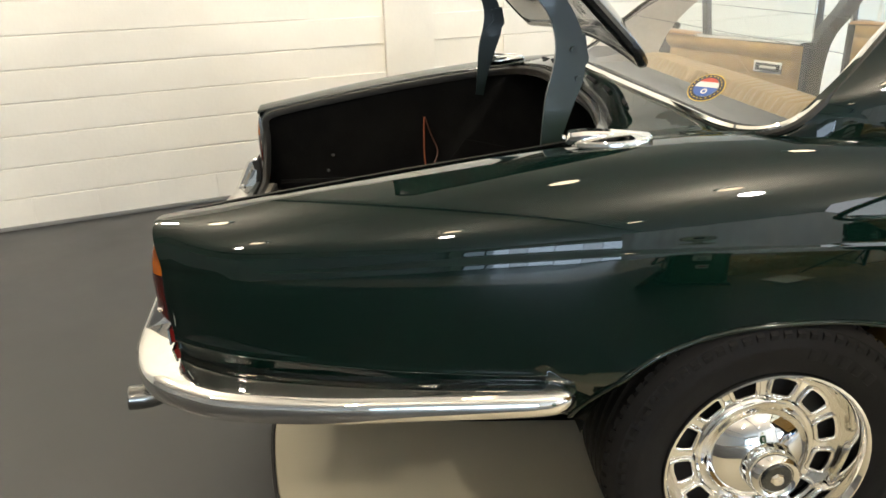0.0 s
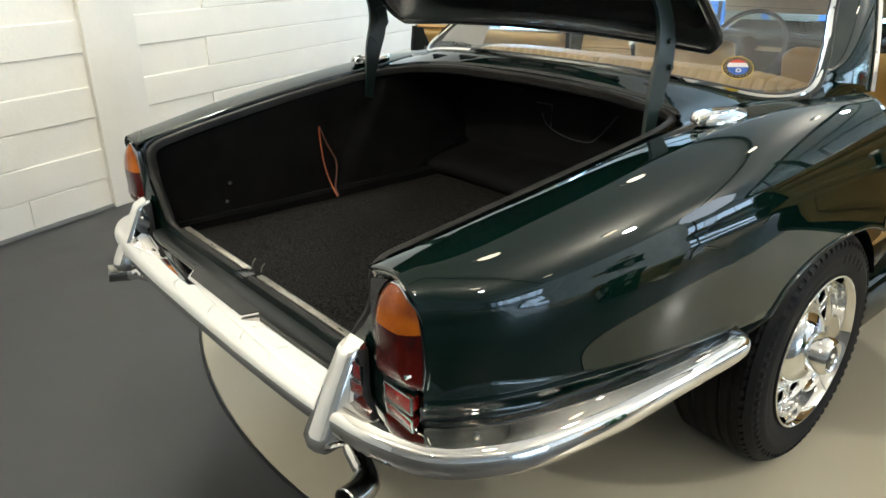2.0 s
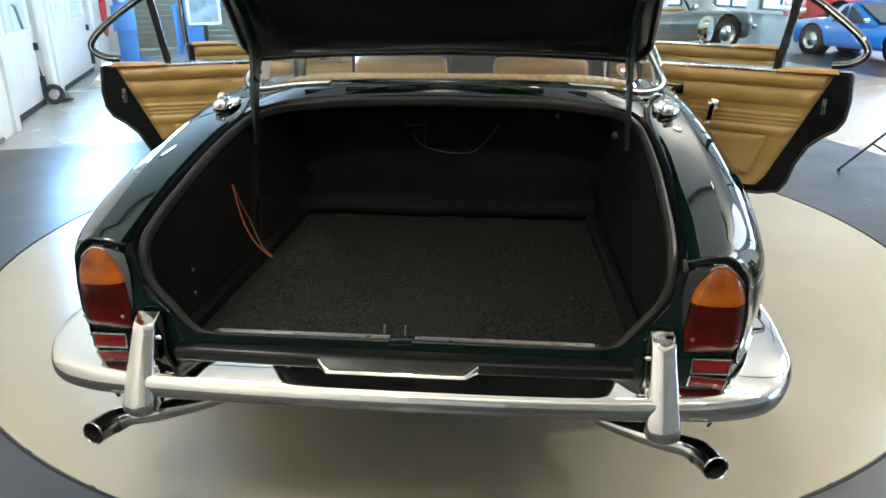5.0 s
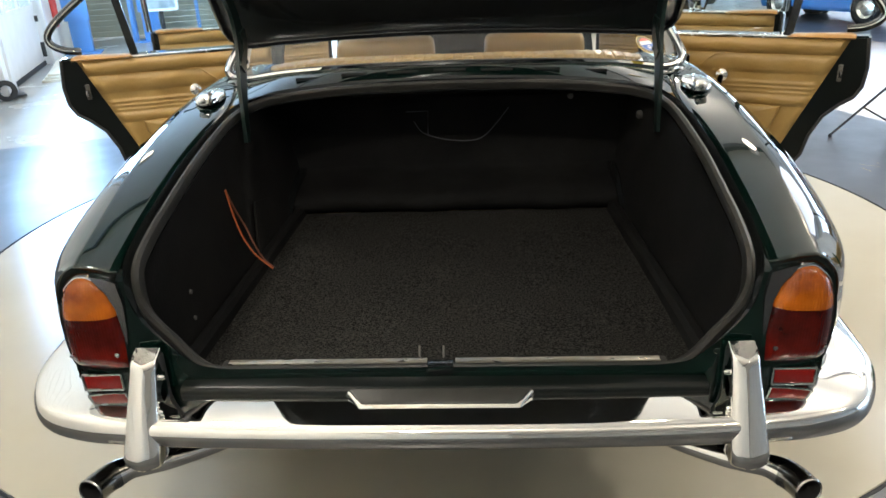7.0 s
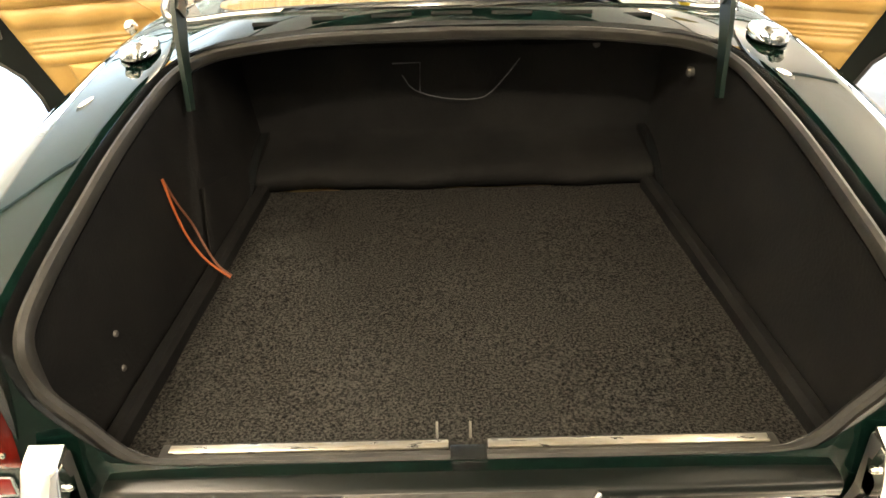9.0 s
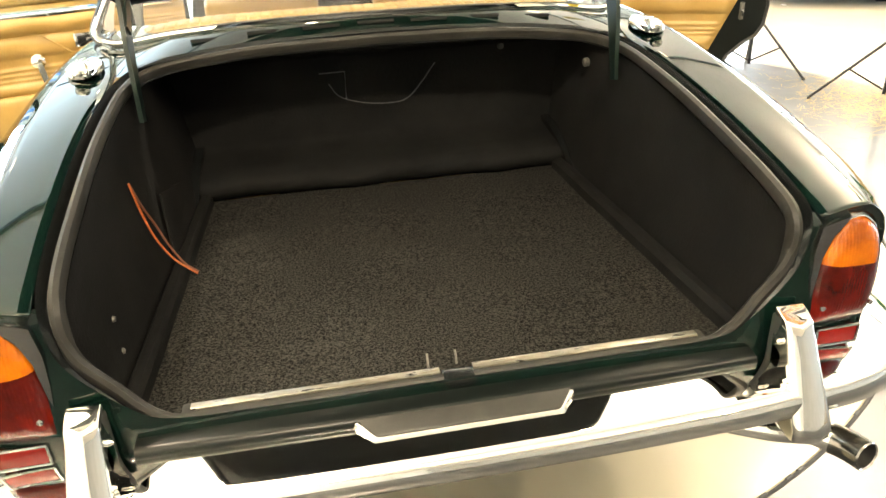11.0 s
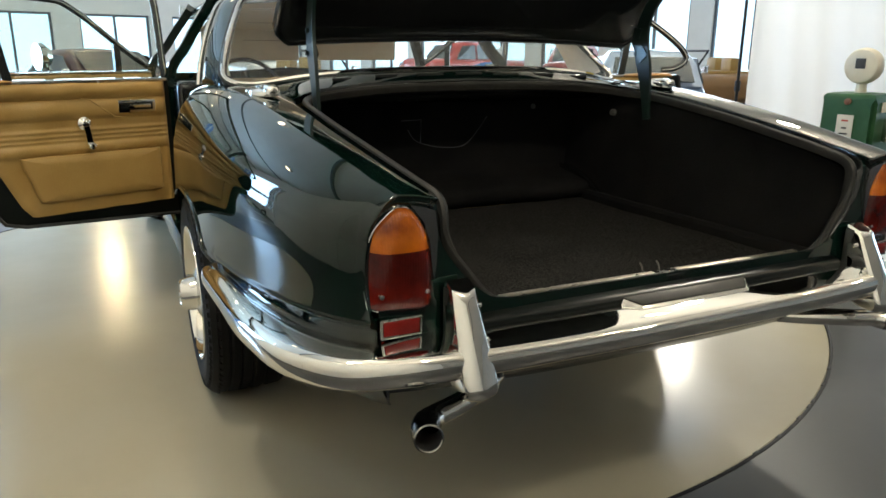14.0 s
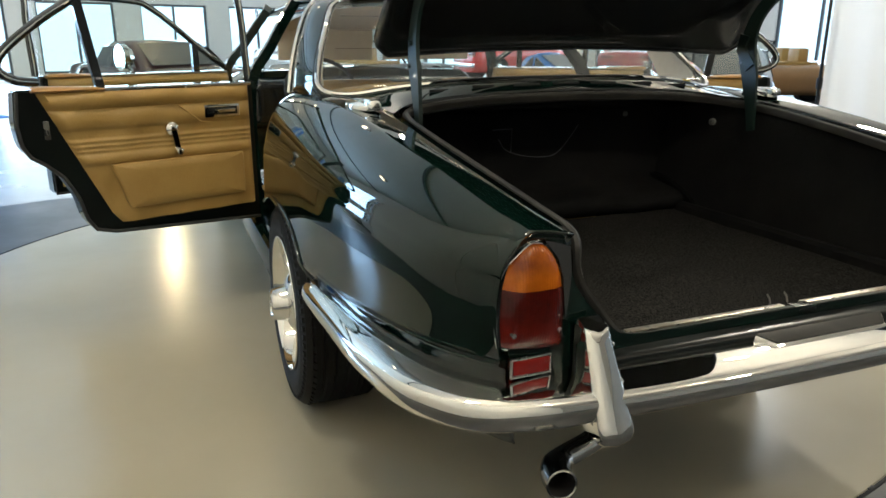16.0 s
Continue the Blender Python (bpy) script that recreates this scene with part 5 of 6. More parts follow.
    box(bm, .112, .206, min(f * .040, f * .048), max(f * .040, f * .048), .869, .883, .003)
    part("handle_lever", bm, CHROME, h)
    # window winder
    wv = new("window_winder")
    wv.parent = d
    bm = bmesh.new()
    lathe(bm, [(0, .026), (f * .018, .026), (f * .026, .014), (f * .030, 0)], (.395, f * .020, .818), (0, 1, 0), 20)
    sweep(bm, [(.395, f * .046, .818), (.390, f * .052, .78), (.384, f * .052, .732)], [(-.011, -.004), (.011, -.004), (.011, .004), (-.011, .004)], up=(0, 1, 0))
    part("winder_crank", bm, CHROME, wv)
    bm = bmesh.new()
    lathe(bm, [(f * .045, .010), (f * .072, .014), (f * .078, .0)], (.384, f * .0, .732), (0, 1, 0), 12)
    part("winder_knob", bm, CHROME_OLD, wv)
    # latch on the shut edge
    bm = bmesh.new()
    box(bm, L - .118, L - .100, min(0, f * .016), max(0, f * .016), .81, .875, .003)
    latch = part("door_latch", bm, STUD, d, "plated door latch plate")
    boxed("latch_tongue", (L - .112, L - .100, min(0, f * .026), max(0, f * .026), .825, .85), TIP, latch, bevel=.002)
    # welt that runs down beside the handle
    tube([(.40, f * .036, .913), (.36, f * .034, .908), (.27, f * .036, .838), (.22, f * .034, .832)], .0028, 6, "trim_welt", LEATHER, d)
    # window frame
    if rear:
        fr = spline([(.0, 0, .985), (.02, 0, 1.30), (.06, -f * .02, 1.355), (.34, -f * .02, 1.375), (.58, -f * .02, 1.345), (.75, -f * .01, 1.265), (.90, 0, 1.165), (.975, 0, 1.095), (.980, 0, 1.050), (.93, 0, 1.018), (.86, 0, 1.008)], 6)
    else:
        fr = spline([(.0, 0, .985), (.16, 0, 1.10), (.40, -f * .02, 1.30), (.55, -f * .02, 1.345), (L - .06, -f * .02, 1.345), (L, 0, 1.29), (L, 0, .985)], 6)
    bm = bmesh.new()
    sweep(bm, [(p[0], p[1] - f * .035, p[2]) for p in fr], circle(.016, 8, .018), up=(0, 1, 0))
    part("window_frame", bm, BLACKPAINT, d, "slim chrome-edged window frame")
    bm = bmesh.new()
    sweep(bm, [(p[0], p[1] - f * .018, p[2]) for p in fr], circle(.0035, 6), up=(0, 1, 0))
    part("frame_trim", bm, CHROME, d)
    xd = .695 if rear else .20 * L
    zt = 1.33 if rear else 1.13
    bm = bmesh.new()
    lean = .055 if rear else 0
    plate(bm, [(xd - lean - .017, -f * .02, .985), (xd - lean + .017, -f * .02, .985), (xd + .017, -f * .02, zt), (xd - .017, -f * .02, zt)], (0, -f * .025, 0))
    part("window_divider", bm, BLACKPAINT, d, smooth=0)
    bm = bmesh.new()
    if rear:
        gp = [(.02, .985), (.02, 1.30), (.34, 1.36), (.58, 1.33), (.75, 1.25), (.90, 1.15), (.96, 1.08), (.93, 1.02), (.86, .99)]
    else:
        gp = [(.03, .985), (.40, 1.29), (.55, 1.335), (L - .03, 1.33), (L - .02, .985)]
    plate(bm, [(x, -f * .034, z) for x, z in gp], (0, -f * .004, 0))
    g = part("window_glass", bm, GLASS_CAR, d, smooth=0)
    g.visible_shadow = False
    if not rear:
        bm = bmesh.new()
        lathe(bm, [(0, .0), (0, .068), (-.03, .072), (-.06, .045), (-.068, 0)], (.58, -f * .12, 1.06), (1, 0, 0), 24)
        sweep(bm, [(.55, -f * .04, .985), (.55, -f * .09, 1.01), (.55, -f * .12, 1.04)], circle(.01, 8), up=(1, 0, 0))
        part("door_mirror", bm, CHROME, d)
    return d


for s in (1, -1):
    car_door(s, 2.136, .97, 70 if s < 0 else 62.5, True, "rear_door")
    car_door(s, 3.24, 1.02, 66 if s < 0 else 60, False, "front_door")

# ---- things round the turntable ----
BLACK_METAL = mat("black_metal", (0.015, 0.015, 0.016), 0.4, 0.3)
PUMP_GREEN = mat("pump_green", (0.013, 0.066, 0.017), 0.45, base2=(0.020, 0.085, 0.026), noise_scale=12)
CREAM = mat("cream_enamel", (0.70, 0.66, 0.54), 0.4, base2=(0.60, 0.55, 0.42), noise_scale=10)
STRAW = mat("straw", (0.36, 0.235, 0.085), 0.9, base2=(0.56, 0.42, 0.18), noise_scale=40, bump=1.0, bump_scale=90)
BAR_RED = mat("label_red", (0.50, 0.06, 0.04), 0.6)
BAR_DARK = mat("label_dark", (0.05, 0.05, 0.05), 0.6)
PAPER = mat("label_paper", (0.72, 0.70, 0.63), 0.6)
SCREEN = mat("screen_white", (0.86, 0.86, 0.85), 0.7, base2=(0.82, 0.82, 0.82), noise_scale=1.5)
CLOTH = mat("backdrop_cloth", (0.88, 0.88, 0.87), 0.8, base2=(0.84, 0.84, 0.84), noise_scale=1.5, bump=0.4, bump_scale=7)
nt = CLOTH.node_tree
tr = nt.nodes.new("ShaderNodeBsdfTranslucent")
tr.inputs[0].default_value = (0.88, 0.88, 0.88, 1)
mix = nt.nodes.new("ShaderNodeMixShader")
mix.inputs[0].default_value = 0.6
nt.links.new(nt.nodes["Principled BSDF"].outputs[0], mix.inputs[1])
nt.links.new(tr.outputs[0], mix.inputs[2])
nt.links.new(mix.outputs[0], nt.nodes["Material Output"].inputs[0])


def fuel_pump(x, y, turn):
    t = thing("fuel_pump", "old green fuel pump with cream labels and a round globe", "fuel pump", m=pose(x, y, 0, 0, 0, turn))
    bm = bmesh.new()
    W, D, H = .172, .14, .87
    prof = [(W, D), (-W, D), (-W, -D), (W, -D)]
    rows = []
    for z, k in ((.02, 1.0), (.04, .98), (H - .06, .95), (H - .025, .92), (H - .006, .84), (H, .70)):
        rows.append([(px * k, py * k, z) for px, py in prof])
    grid(bm, rows, wrap=True, cap=True)
    bmesh.ops.bevel(bm, geom=[e for e in bm.edges if abs(e.verts[0].co.z - e.verts[1].co.z) > .2], offset=.025, segments=3, affect="EDGES")
    part("cabinet", bm, PUMP_GREEN, t, smooth=40)
    boxed("plinth", (-W - .01, W + .01, -D - .01, D + .01, 0, .03), BLACK_METAL, t)
    bm = bmesh.new()
    lathe(bm, [(0, .035), (.03, .03), (.06, .028)], (0, 0, H), (0, 0, 1), 16)
    part("neck", bm, CREAM, t)
    bm = bmesh.new()
    lathe(bm, [(-.05, 0), (-.05, .088), (-.046, .098), (-.030, .106), (0, .110), (.035, .103), (.05, .078), (.05, 0)], (0, 0, H + .16), (0, 1, 0), 32)
    g = part("globe", bm, CREAM, t, "round cream globe sign")
    boxed("globe_mark", (-.03, .03, -.054, -.050, H + .145, H + .205), BAR_DARK, g, bevel=.002)
    # labels
    def label(x0, x1, z0, z1, material, bars):
        yy = -D * .965 - .004
        o = boxed("label", (x0, x1, yy - .003, yy, z0, z1), material, t, bevel=.001)
        for zz, w, c in bars:
            boxed("label_bar", (-w + (x0 + x1) / 2, w + (x0 + x1) / 2, yy - .005, yy - .0025, zz, zz + .010), c, o, bevel=0)
    label(-.05, .05, .55, .74, PAPER, ((.70, .02, BAR_RED), (.655, .015, BAR_DARK), (.62, .025, BAR_DARK)))
    label(-.06, .045, .33, .47, PAPER, ((.43, .035, BAR_RED), (.37, .03, PUMP_GREEN), (.345, .03, BAR_DARK)))
    label(-.05, .02, .21, .265, PAPER, ((.235, .025, BAR_RED),))
    for z0, z1 in ((.20, .29), (.76, .82)):
        boxed("side_label", (W * .96, W * .96 + .006, -.06, .02, z0, z1), CREAM, t, bevel=.001)
    bm = bmesh.new()
    lathe(bm, [(0, .02), (-.012, .02), (-.016, .012), (-.016, 0)], (-.0, -D * .95, .82), (0, 1, 0), 16)
    part("knob", bm, mat("rust_knob", (0.16, 0.08, 0.05), 0.6), t)
    tube(spline([(W * .95, .02, .70), (W + .06, .02, .62), (W + .05, .03, .40), (W + .06, .02, .28), (W * .98, .02, .34)], 6), .010, 8, "hose", BLACK_METAL, t)
    bm = bmesh.new()
    box(bm, W * .95, W + .03, -.005, .035, .58, .72, .008)
    part("nozzle", bm, CHROME_OLD, t)
    return t


fuel_pump(3.175, 1.87, -80)


def hay_bale(x, y, turn, L, W, H, seed, z=0.0):
    rnd = random.Random(seed)
    t = thing("hay_bale", "shaggy golden straw bale on the floor", "hay bale", "hay bales", m=pose(x, y, z, 0, 0, turn))
    bm = bmesh.new()
    box(bm, -L / 2, L / 2, -W / 2, W / 2, 0.005, H)
    bmesh.ops.subdivide_edges(bm, edges=bm.edges[:], cuts=9, use_grid_fill=True)
    for v in bm.verts:
        n = noise.noise_vector(v.co * 9 + Vector((seed, 0, 0)))
        v.co += n * .028
        v.co.z = max(v.co.z, .004)
    part("straw_block", bm, STRAW, t, smooth=0)
    vs, fs = [], []
    for i in range(3600):
        face = rnd.randrange(5)
        p = Vector((rnd.uniform(-L / 2, L / 2), rnd.uniform(-W / 2, W / 2), rnd.uniform(.02, H)))
        if face == 0: p.z = H
        elif face == 1: p.x = -L / 2
        elif face == 2: p.x = L / 2
        elif face == 3: p.y = -W / 2
        else: p.y = W / 2
        d = Vector((rnd.gauss(0, 1), rnd.gauss(0, 1), rnd.gauss(0, .7))).normalized() * rnd.uniform(.03, .08)
        s = d.orthogonal().normalized() * .0024
        a = p - d * .5
        b = p + d * .5
        a.z, b.z = max(a.z, .003), max(b.z, .003)
        k = len(vs)
        vs += [a - s, a + s, b + s, b - s]
        fs.append((k, k + 1, k + 2, k + 3))
    me = bpy.data.meshes.new("loose_straw")
    me.from_pydata(vs, [], fs)
    o = link("loose_straw", me, STRAW, t, smooth=0)
    o["kind"] = "stuff"
    return t


hay_bale(3.95, 3.05, 35, .85, .45, .31, 1)
hay_bale(3.62, 2.32, 70, .70, .42, .22, 2)
hay_bale(4.08, 2.22, 25, .62, .40, .60, 5)


def straw_litter():
    rnd = random.Random(8)
    vs, fs = [], []
    for i in range(3500):
        x, y = rnd.gauss(3.55, .32), rnd.gauss(2.75, .42)
        if math.hypot(x - TT.x, y - TT.y) < TR + .05:
            continue
        a = rnd.uniform(0, 6.28)
        l = rnd.uniform(.04, .12)
        d = Vector((math.cos(a) * l, math.sin(a) * l, rnd.uniform(-.004, .012)))
        s = Vector((-math.sin(a), math.cos(a), 0)) * .0018
        p = Vector((x, y, rnd.uniform(.003, .02)))
        k = len(vs)
        vs += [p - s, p + s, p + d + s, p + d - s]
        fs.append((k, k + 1, k + 2, k + 3))
    me = bpy.data.meshes.new("straw_litter")
    me.from_pydata(vs, [], fs)
    tagged(link("straw_litter", me, STRAW, smooth=0), "loose golden straw strewn on the floor", "straw", kind="stuff")


straw_litter()


def light_stand(x, y, turn, h, name="light_stand"):
    t = thing(name, "black tripod light stand on the hall floor", "light stand", "light stands", m=pose(x, y, 0, 0, 0, turn))
    tube([(0, 0, .06), (0, 0, h)], .012, 10, "pole", BLACK_METAL, t)
    tube([(0, 0, h * .42), (0, 0, h * .46)], .022, 10, "clamp", BLACK_METAL, t)
    bm = bmesh.new()
    lathe(bm, [(0, .012), (0, .03), (.06, .03), (.06, .012)], (0, 0, .36), (0, 0, 1), 12)
    part("collar", bm, BLACK_METAL, t)
    for i in range(3):
        a = radians(120 * i + 10)
        c, s = math.cos(a), math.sin(a)
        tube([(c * .025, s * .025, .40), (c * .42, s * .42, .012)], .009, 8, "leg", BLACK_METAL, t)
        tube([(c * .015, s * .015, .09), (c * .22, s * .22, .205)], .006, 8, "brace", BLACK_METAL, t)
        bm = bmesh.new()
        lathe(bm, [(-.012, .012), (.006, .012), (.006, 0)], (c * .42, s * .42, .012), (0, 0, 1), 8)
        part("rubber_foot", bm, RUBBER, t)
    return t


light_stand(3.34, 3.00, 15, 1.95)
light_stand(3.05, 4.05, 50, 1.9)


def softbox(x, y, z, aim, r):
    m = look((x, y, z), aim)
    t = thing("softbox", "lit white round softbox lamp on a light stand", "softbox", m=m)
    bm = bmesh.new()
    lathe(bm, [(0, r), (.05, r), (.34, .08), (.36, 0)], (0, 0, 0), (0, 0, 1), 8)
    part("shell", bm, BLACK_METAL, t, smooth=0)
    bm = bmesh.new()
    lathe(bm, [(-.01, 0), (-.004, r * .7), (.004, r - .01)], (0, 0, 0), (0, 0, 1), 8)
    part("diffuser", bm, glow("softbox_glow", (1.0, 0.98, 0.95), 6.0), t)
    boxed("lamp_head", (-.07, .07, -.07, .07, .35, .58), BLACK_METAL, t)
    return t


softbox(3.12, 3.10, 1.83, (0.2, 0.6, .7), .36)
# white backdrop screen
sc = thing("backdrop_screen", "tall plain white photo backdrop screen", "screen", m=pose(5.22, 4.62, 0, 0, 0, -36))
bm = bmesh.new()
grid(bm, [[(x, .018 * math.sin(x * 9 + .4 * z) + .010 * math.sin(x * 23 + 2 * z), z) for x in np.linspace(0, 3.6, 90)] for z in np.linspace(.02, 2.7, 12)])
part("cloth", bm, CLOTH, sc, "hanging white backdrop cloth", smooth=60)
tube([(-.03, 0, 2.7), (3.63, 0, 2.7)], .02, 8, "top_bar", BLACK_METAL, sc)
for x in (.05, 1.8, 3.55):
    boxed("foot", (x - .03, x + .03, -.25, .25, 0, .02), BLACK_METAL, sc)
    tube([(x, .05, .02), (x, .05, 2.7)], .014, 8, "post", BLACK_METAL, sc)
# dark name board lying by the pump, its lettering as bars
nb = thing("name_board", "dark board with white lettering bars by the pump", "sign", m=pose(3.50, 1.775, 0, 0, 0, 24))
boxed("board", (-.50, .42, -.02, .02, 0, .20), mat("board_dark", (0.03, 0.025, 0.02), 0.5), nb, m=pose(0, 0, 0.005, -20, 0, 0))
for i in range(9):
    boxed("letter_bar", (-.47 + .098 * i, -.40 + .098 * i, -.024, -.021, .05, .14), PAPER, nb, bevel=0, m=pose(0, 0, 0.005, -20, 0, 0))

# white sheet lying at the turntable's edge
sheet = thing("white_card", "flat white card lying on the floor by the straw", "card", m=pose(3.13, 2.42, .003, 0, 0, 62))
boxed("card", (-.14, .14, -.09, .09, 0, .006), PAPER, sheet, bevel=.001)

# ---- workshop corner ----
BLUE = mat("lift_blue", (0.10, 0.26, 0.62), 0.4, base2=(0.13, 0.30, 0.66), noise_scale=6)
OLIVE = mat("roller_olive", (0.36, 0.38, 0.30), 0.6, base2=(0.42, 0.43, 0.34), noise_scale=4)


def lift_column(lx, ly):
    t = thing("lift_column", "blue painted steel lift column in the workshop", "lift column", "lift columns", m=ROOM @ pose(lx, ly, 0))
    boxed("column", (-.14, .14, -.10, .10, .02, 2.7), BLUE, t, bevel=.01)
    boxed("base_plate", (-.25, .25, -.25, .25, 0, .02), BLUE, t)
    boxed("carriage", (-.18, .18, -.16, -.10, .5, .9), BLUE, t, bevel=.01)
    boxed("cover_strip", (-.05, .05, -.112, -.10, .95, 2.65), WHITE_METAL, t)
    return t


lift_column(.30, 11.0)
lift_column(1.30, 12.2)
lift_column(3.15, 11.4)
# roller wall and framed picture behind
w = thing("partition", "olive grey slatted partition behind the lifts", "partition", m=ROOM @ pose(0.05, 13.2, 0))
for i in range(26):
    boxed("slat", (0, 3.5, -.02, .02, .02 + .10 * i, .115 + .10 * i), OLIVE, w, bevel=.006)
boxed("side_post", (-.04, 0, -.05, .05, 0, 2.75), BLUE, w)
boxed("side_post", (3.5, 3.56, -.05, .05, 0, 2.75), BLUE, w)
pic = thing("wall_monitor", "white framed screen showing a pale blue picture", "monitor", m=pose(-4.95, 10.75, .80, 0, 0, 25))
boxed("frame", (-.27, .27, -.04, .04, -.23, .23), SCREEN, pic, bevel=.03)
boxed("picture", (-.225, .225, -.046, -.039, -.185, .185), mat("picture_blue", (0.12, 0.14, 0.17), 0.3, base2=(0.45, 0.47, 0.46), noise_scale=5), pic, bevel=0)
boxed("post", (-.03, .03, .04, .09, -.80, .1), BLACK_METAL, pic)
boxed("post_foot", (-.2, .2, -.15, .25, -.80, -.775), BLACK_METAL, pic)
bench = thing("work_bench", "blue steel work bench by the lifts", "bench", m=ROOM @ pose(1.55, 12.3, 0))
boxed("bench_top", (-.6, .6, -.3, .3, .80, .86), BLUE, bench)
for x in (-.55, .55):
    for y in (-.25, .25):
        boxed("leg", (x - .03, x + .03, y - .03, y + .03, 0, .80), BLUE, bench)
# boards lying along the wall
bd = thing("timber_boards", "pale timber boards stacked flat on the floor", "boards", m=ROOM @ pose(.26, 8.75, 0, 0, 0, 2))
for i in range(3):
    boxed("board", (-.13, .13, -.75, .75, .002 + .032 * i, .030 + .032 * i), CREAM, bd, m=pose(.02 * i, .03 * i, 0, 0, 0, i * 1.2))
# red hose reel on the wall
hr = thing("hose_reel", "red hose hanging on the workshop wall", "hose", m=ROOM @ pose(.02, 10.4, 1.0))
RED_P = mat("hose_red", (0.45, 0.03, 0.02), 0.4)
tube(spline([(.06, 0, .5), (.07, .12, .2), (.07, .06, -.4), (.07, -.10, -.45), (.07, -.13, .2), (.06, 0, .5)], 6), .03, 8, "hose_coil", RED_P, hr)
boxed("hook", (0, .08, -.03, .03, .46, .54), BLACK_METAL, hr)
# hand truck
ht = thing("hand_truck", "dark hand truck leaning by the workshop door", "hand truck", m=pose(-5.18, 6.58, 0, 0, 0, 40))
for y in (-.2, .2):
    tube([(0, y, .12), (-.16, y, 1.05)], .014, 8, "rail", BLACK_METAL, ht)
    bm = bmesh.new()
    lathe(bm, [(-.03, .06), (-.03, .11), (.03, .11), (.03, .06)], (.05, y * 1.3, .112), (0, 1, 0), 20)
    part("wheel", bm, RUBBER, ht)
tube([(-.16, -.2, 1.05), (-.19, 0, 1.10), (-.16, .2, 1.05)], .014, 8, "handle", BLACK_METAL, ht)
boxed("toe_plate", (0, .25, -.2, .2, .02, .04), BLACK_METAL, ht)
boxed("cross_bar", (-.09, -.05, -.2, .2, .5, .54), BLACK_METAL, ht)


# ---- parked cars in the hall ----
CAR_GLASS_DARK = mat("parked_glass", (0.03, 0.04, 0.045), 0.05, coat=0.5)
TAIL_RED = mat("tail_red", (0.13, 0.006, 0.006), 0.2, coat=0.5)
TAIL_AMBER = mat("tail_amber", (0.42, 0.10, 0.03), 0.2, coat=0.5)
PLATE_Y = mat("plate_yellow", (0.75, 0.52, 0.04), 0.4)


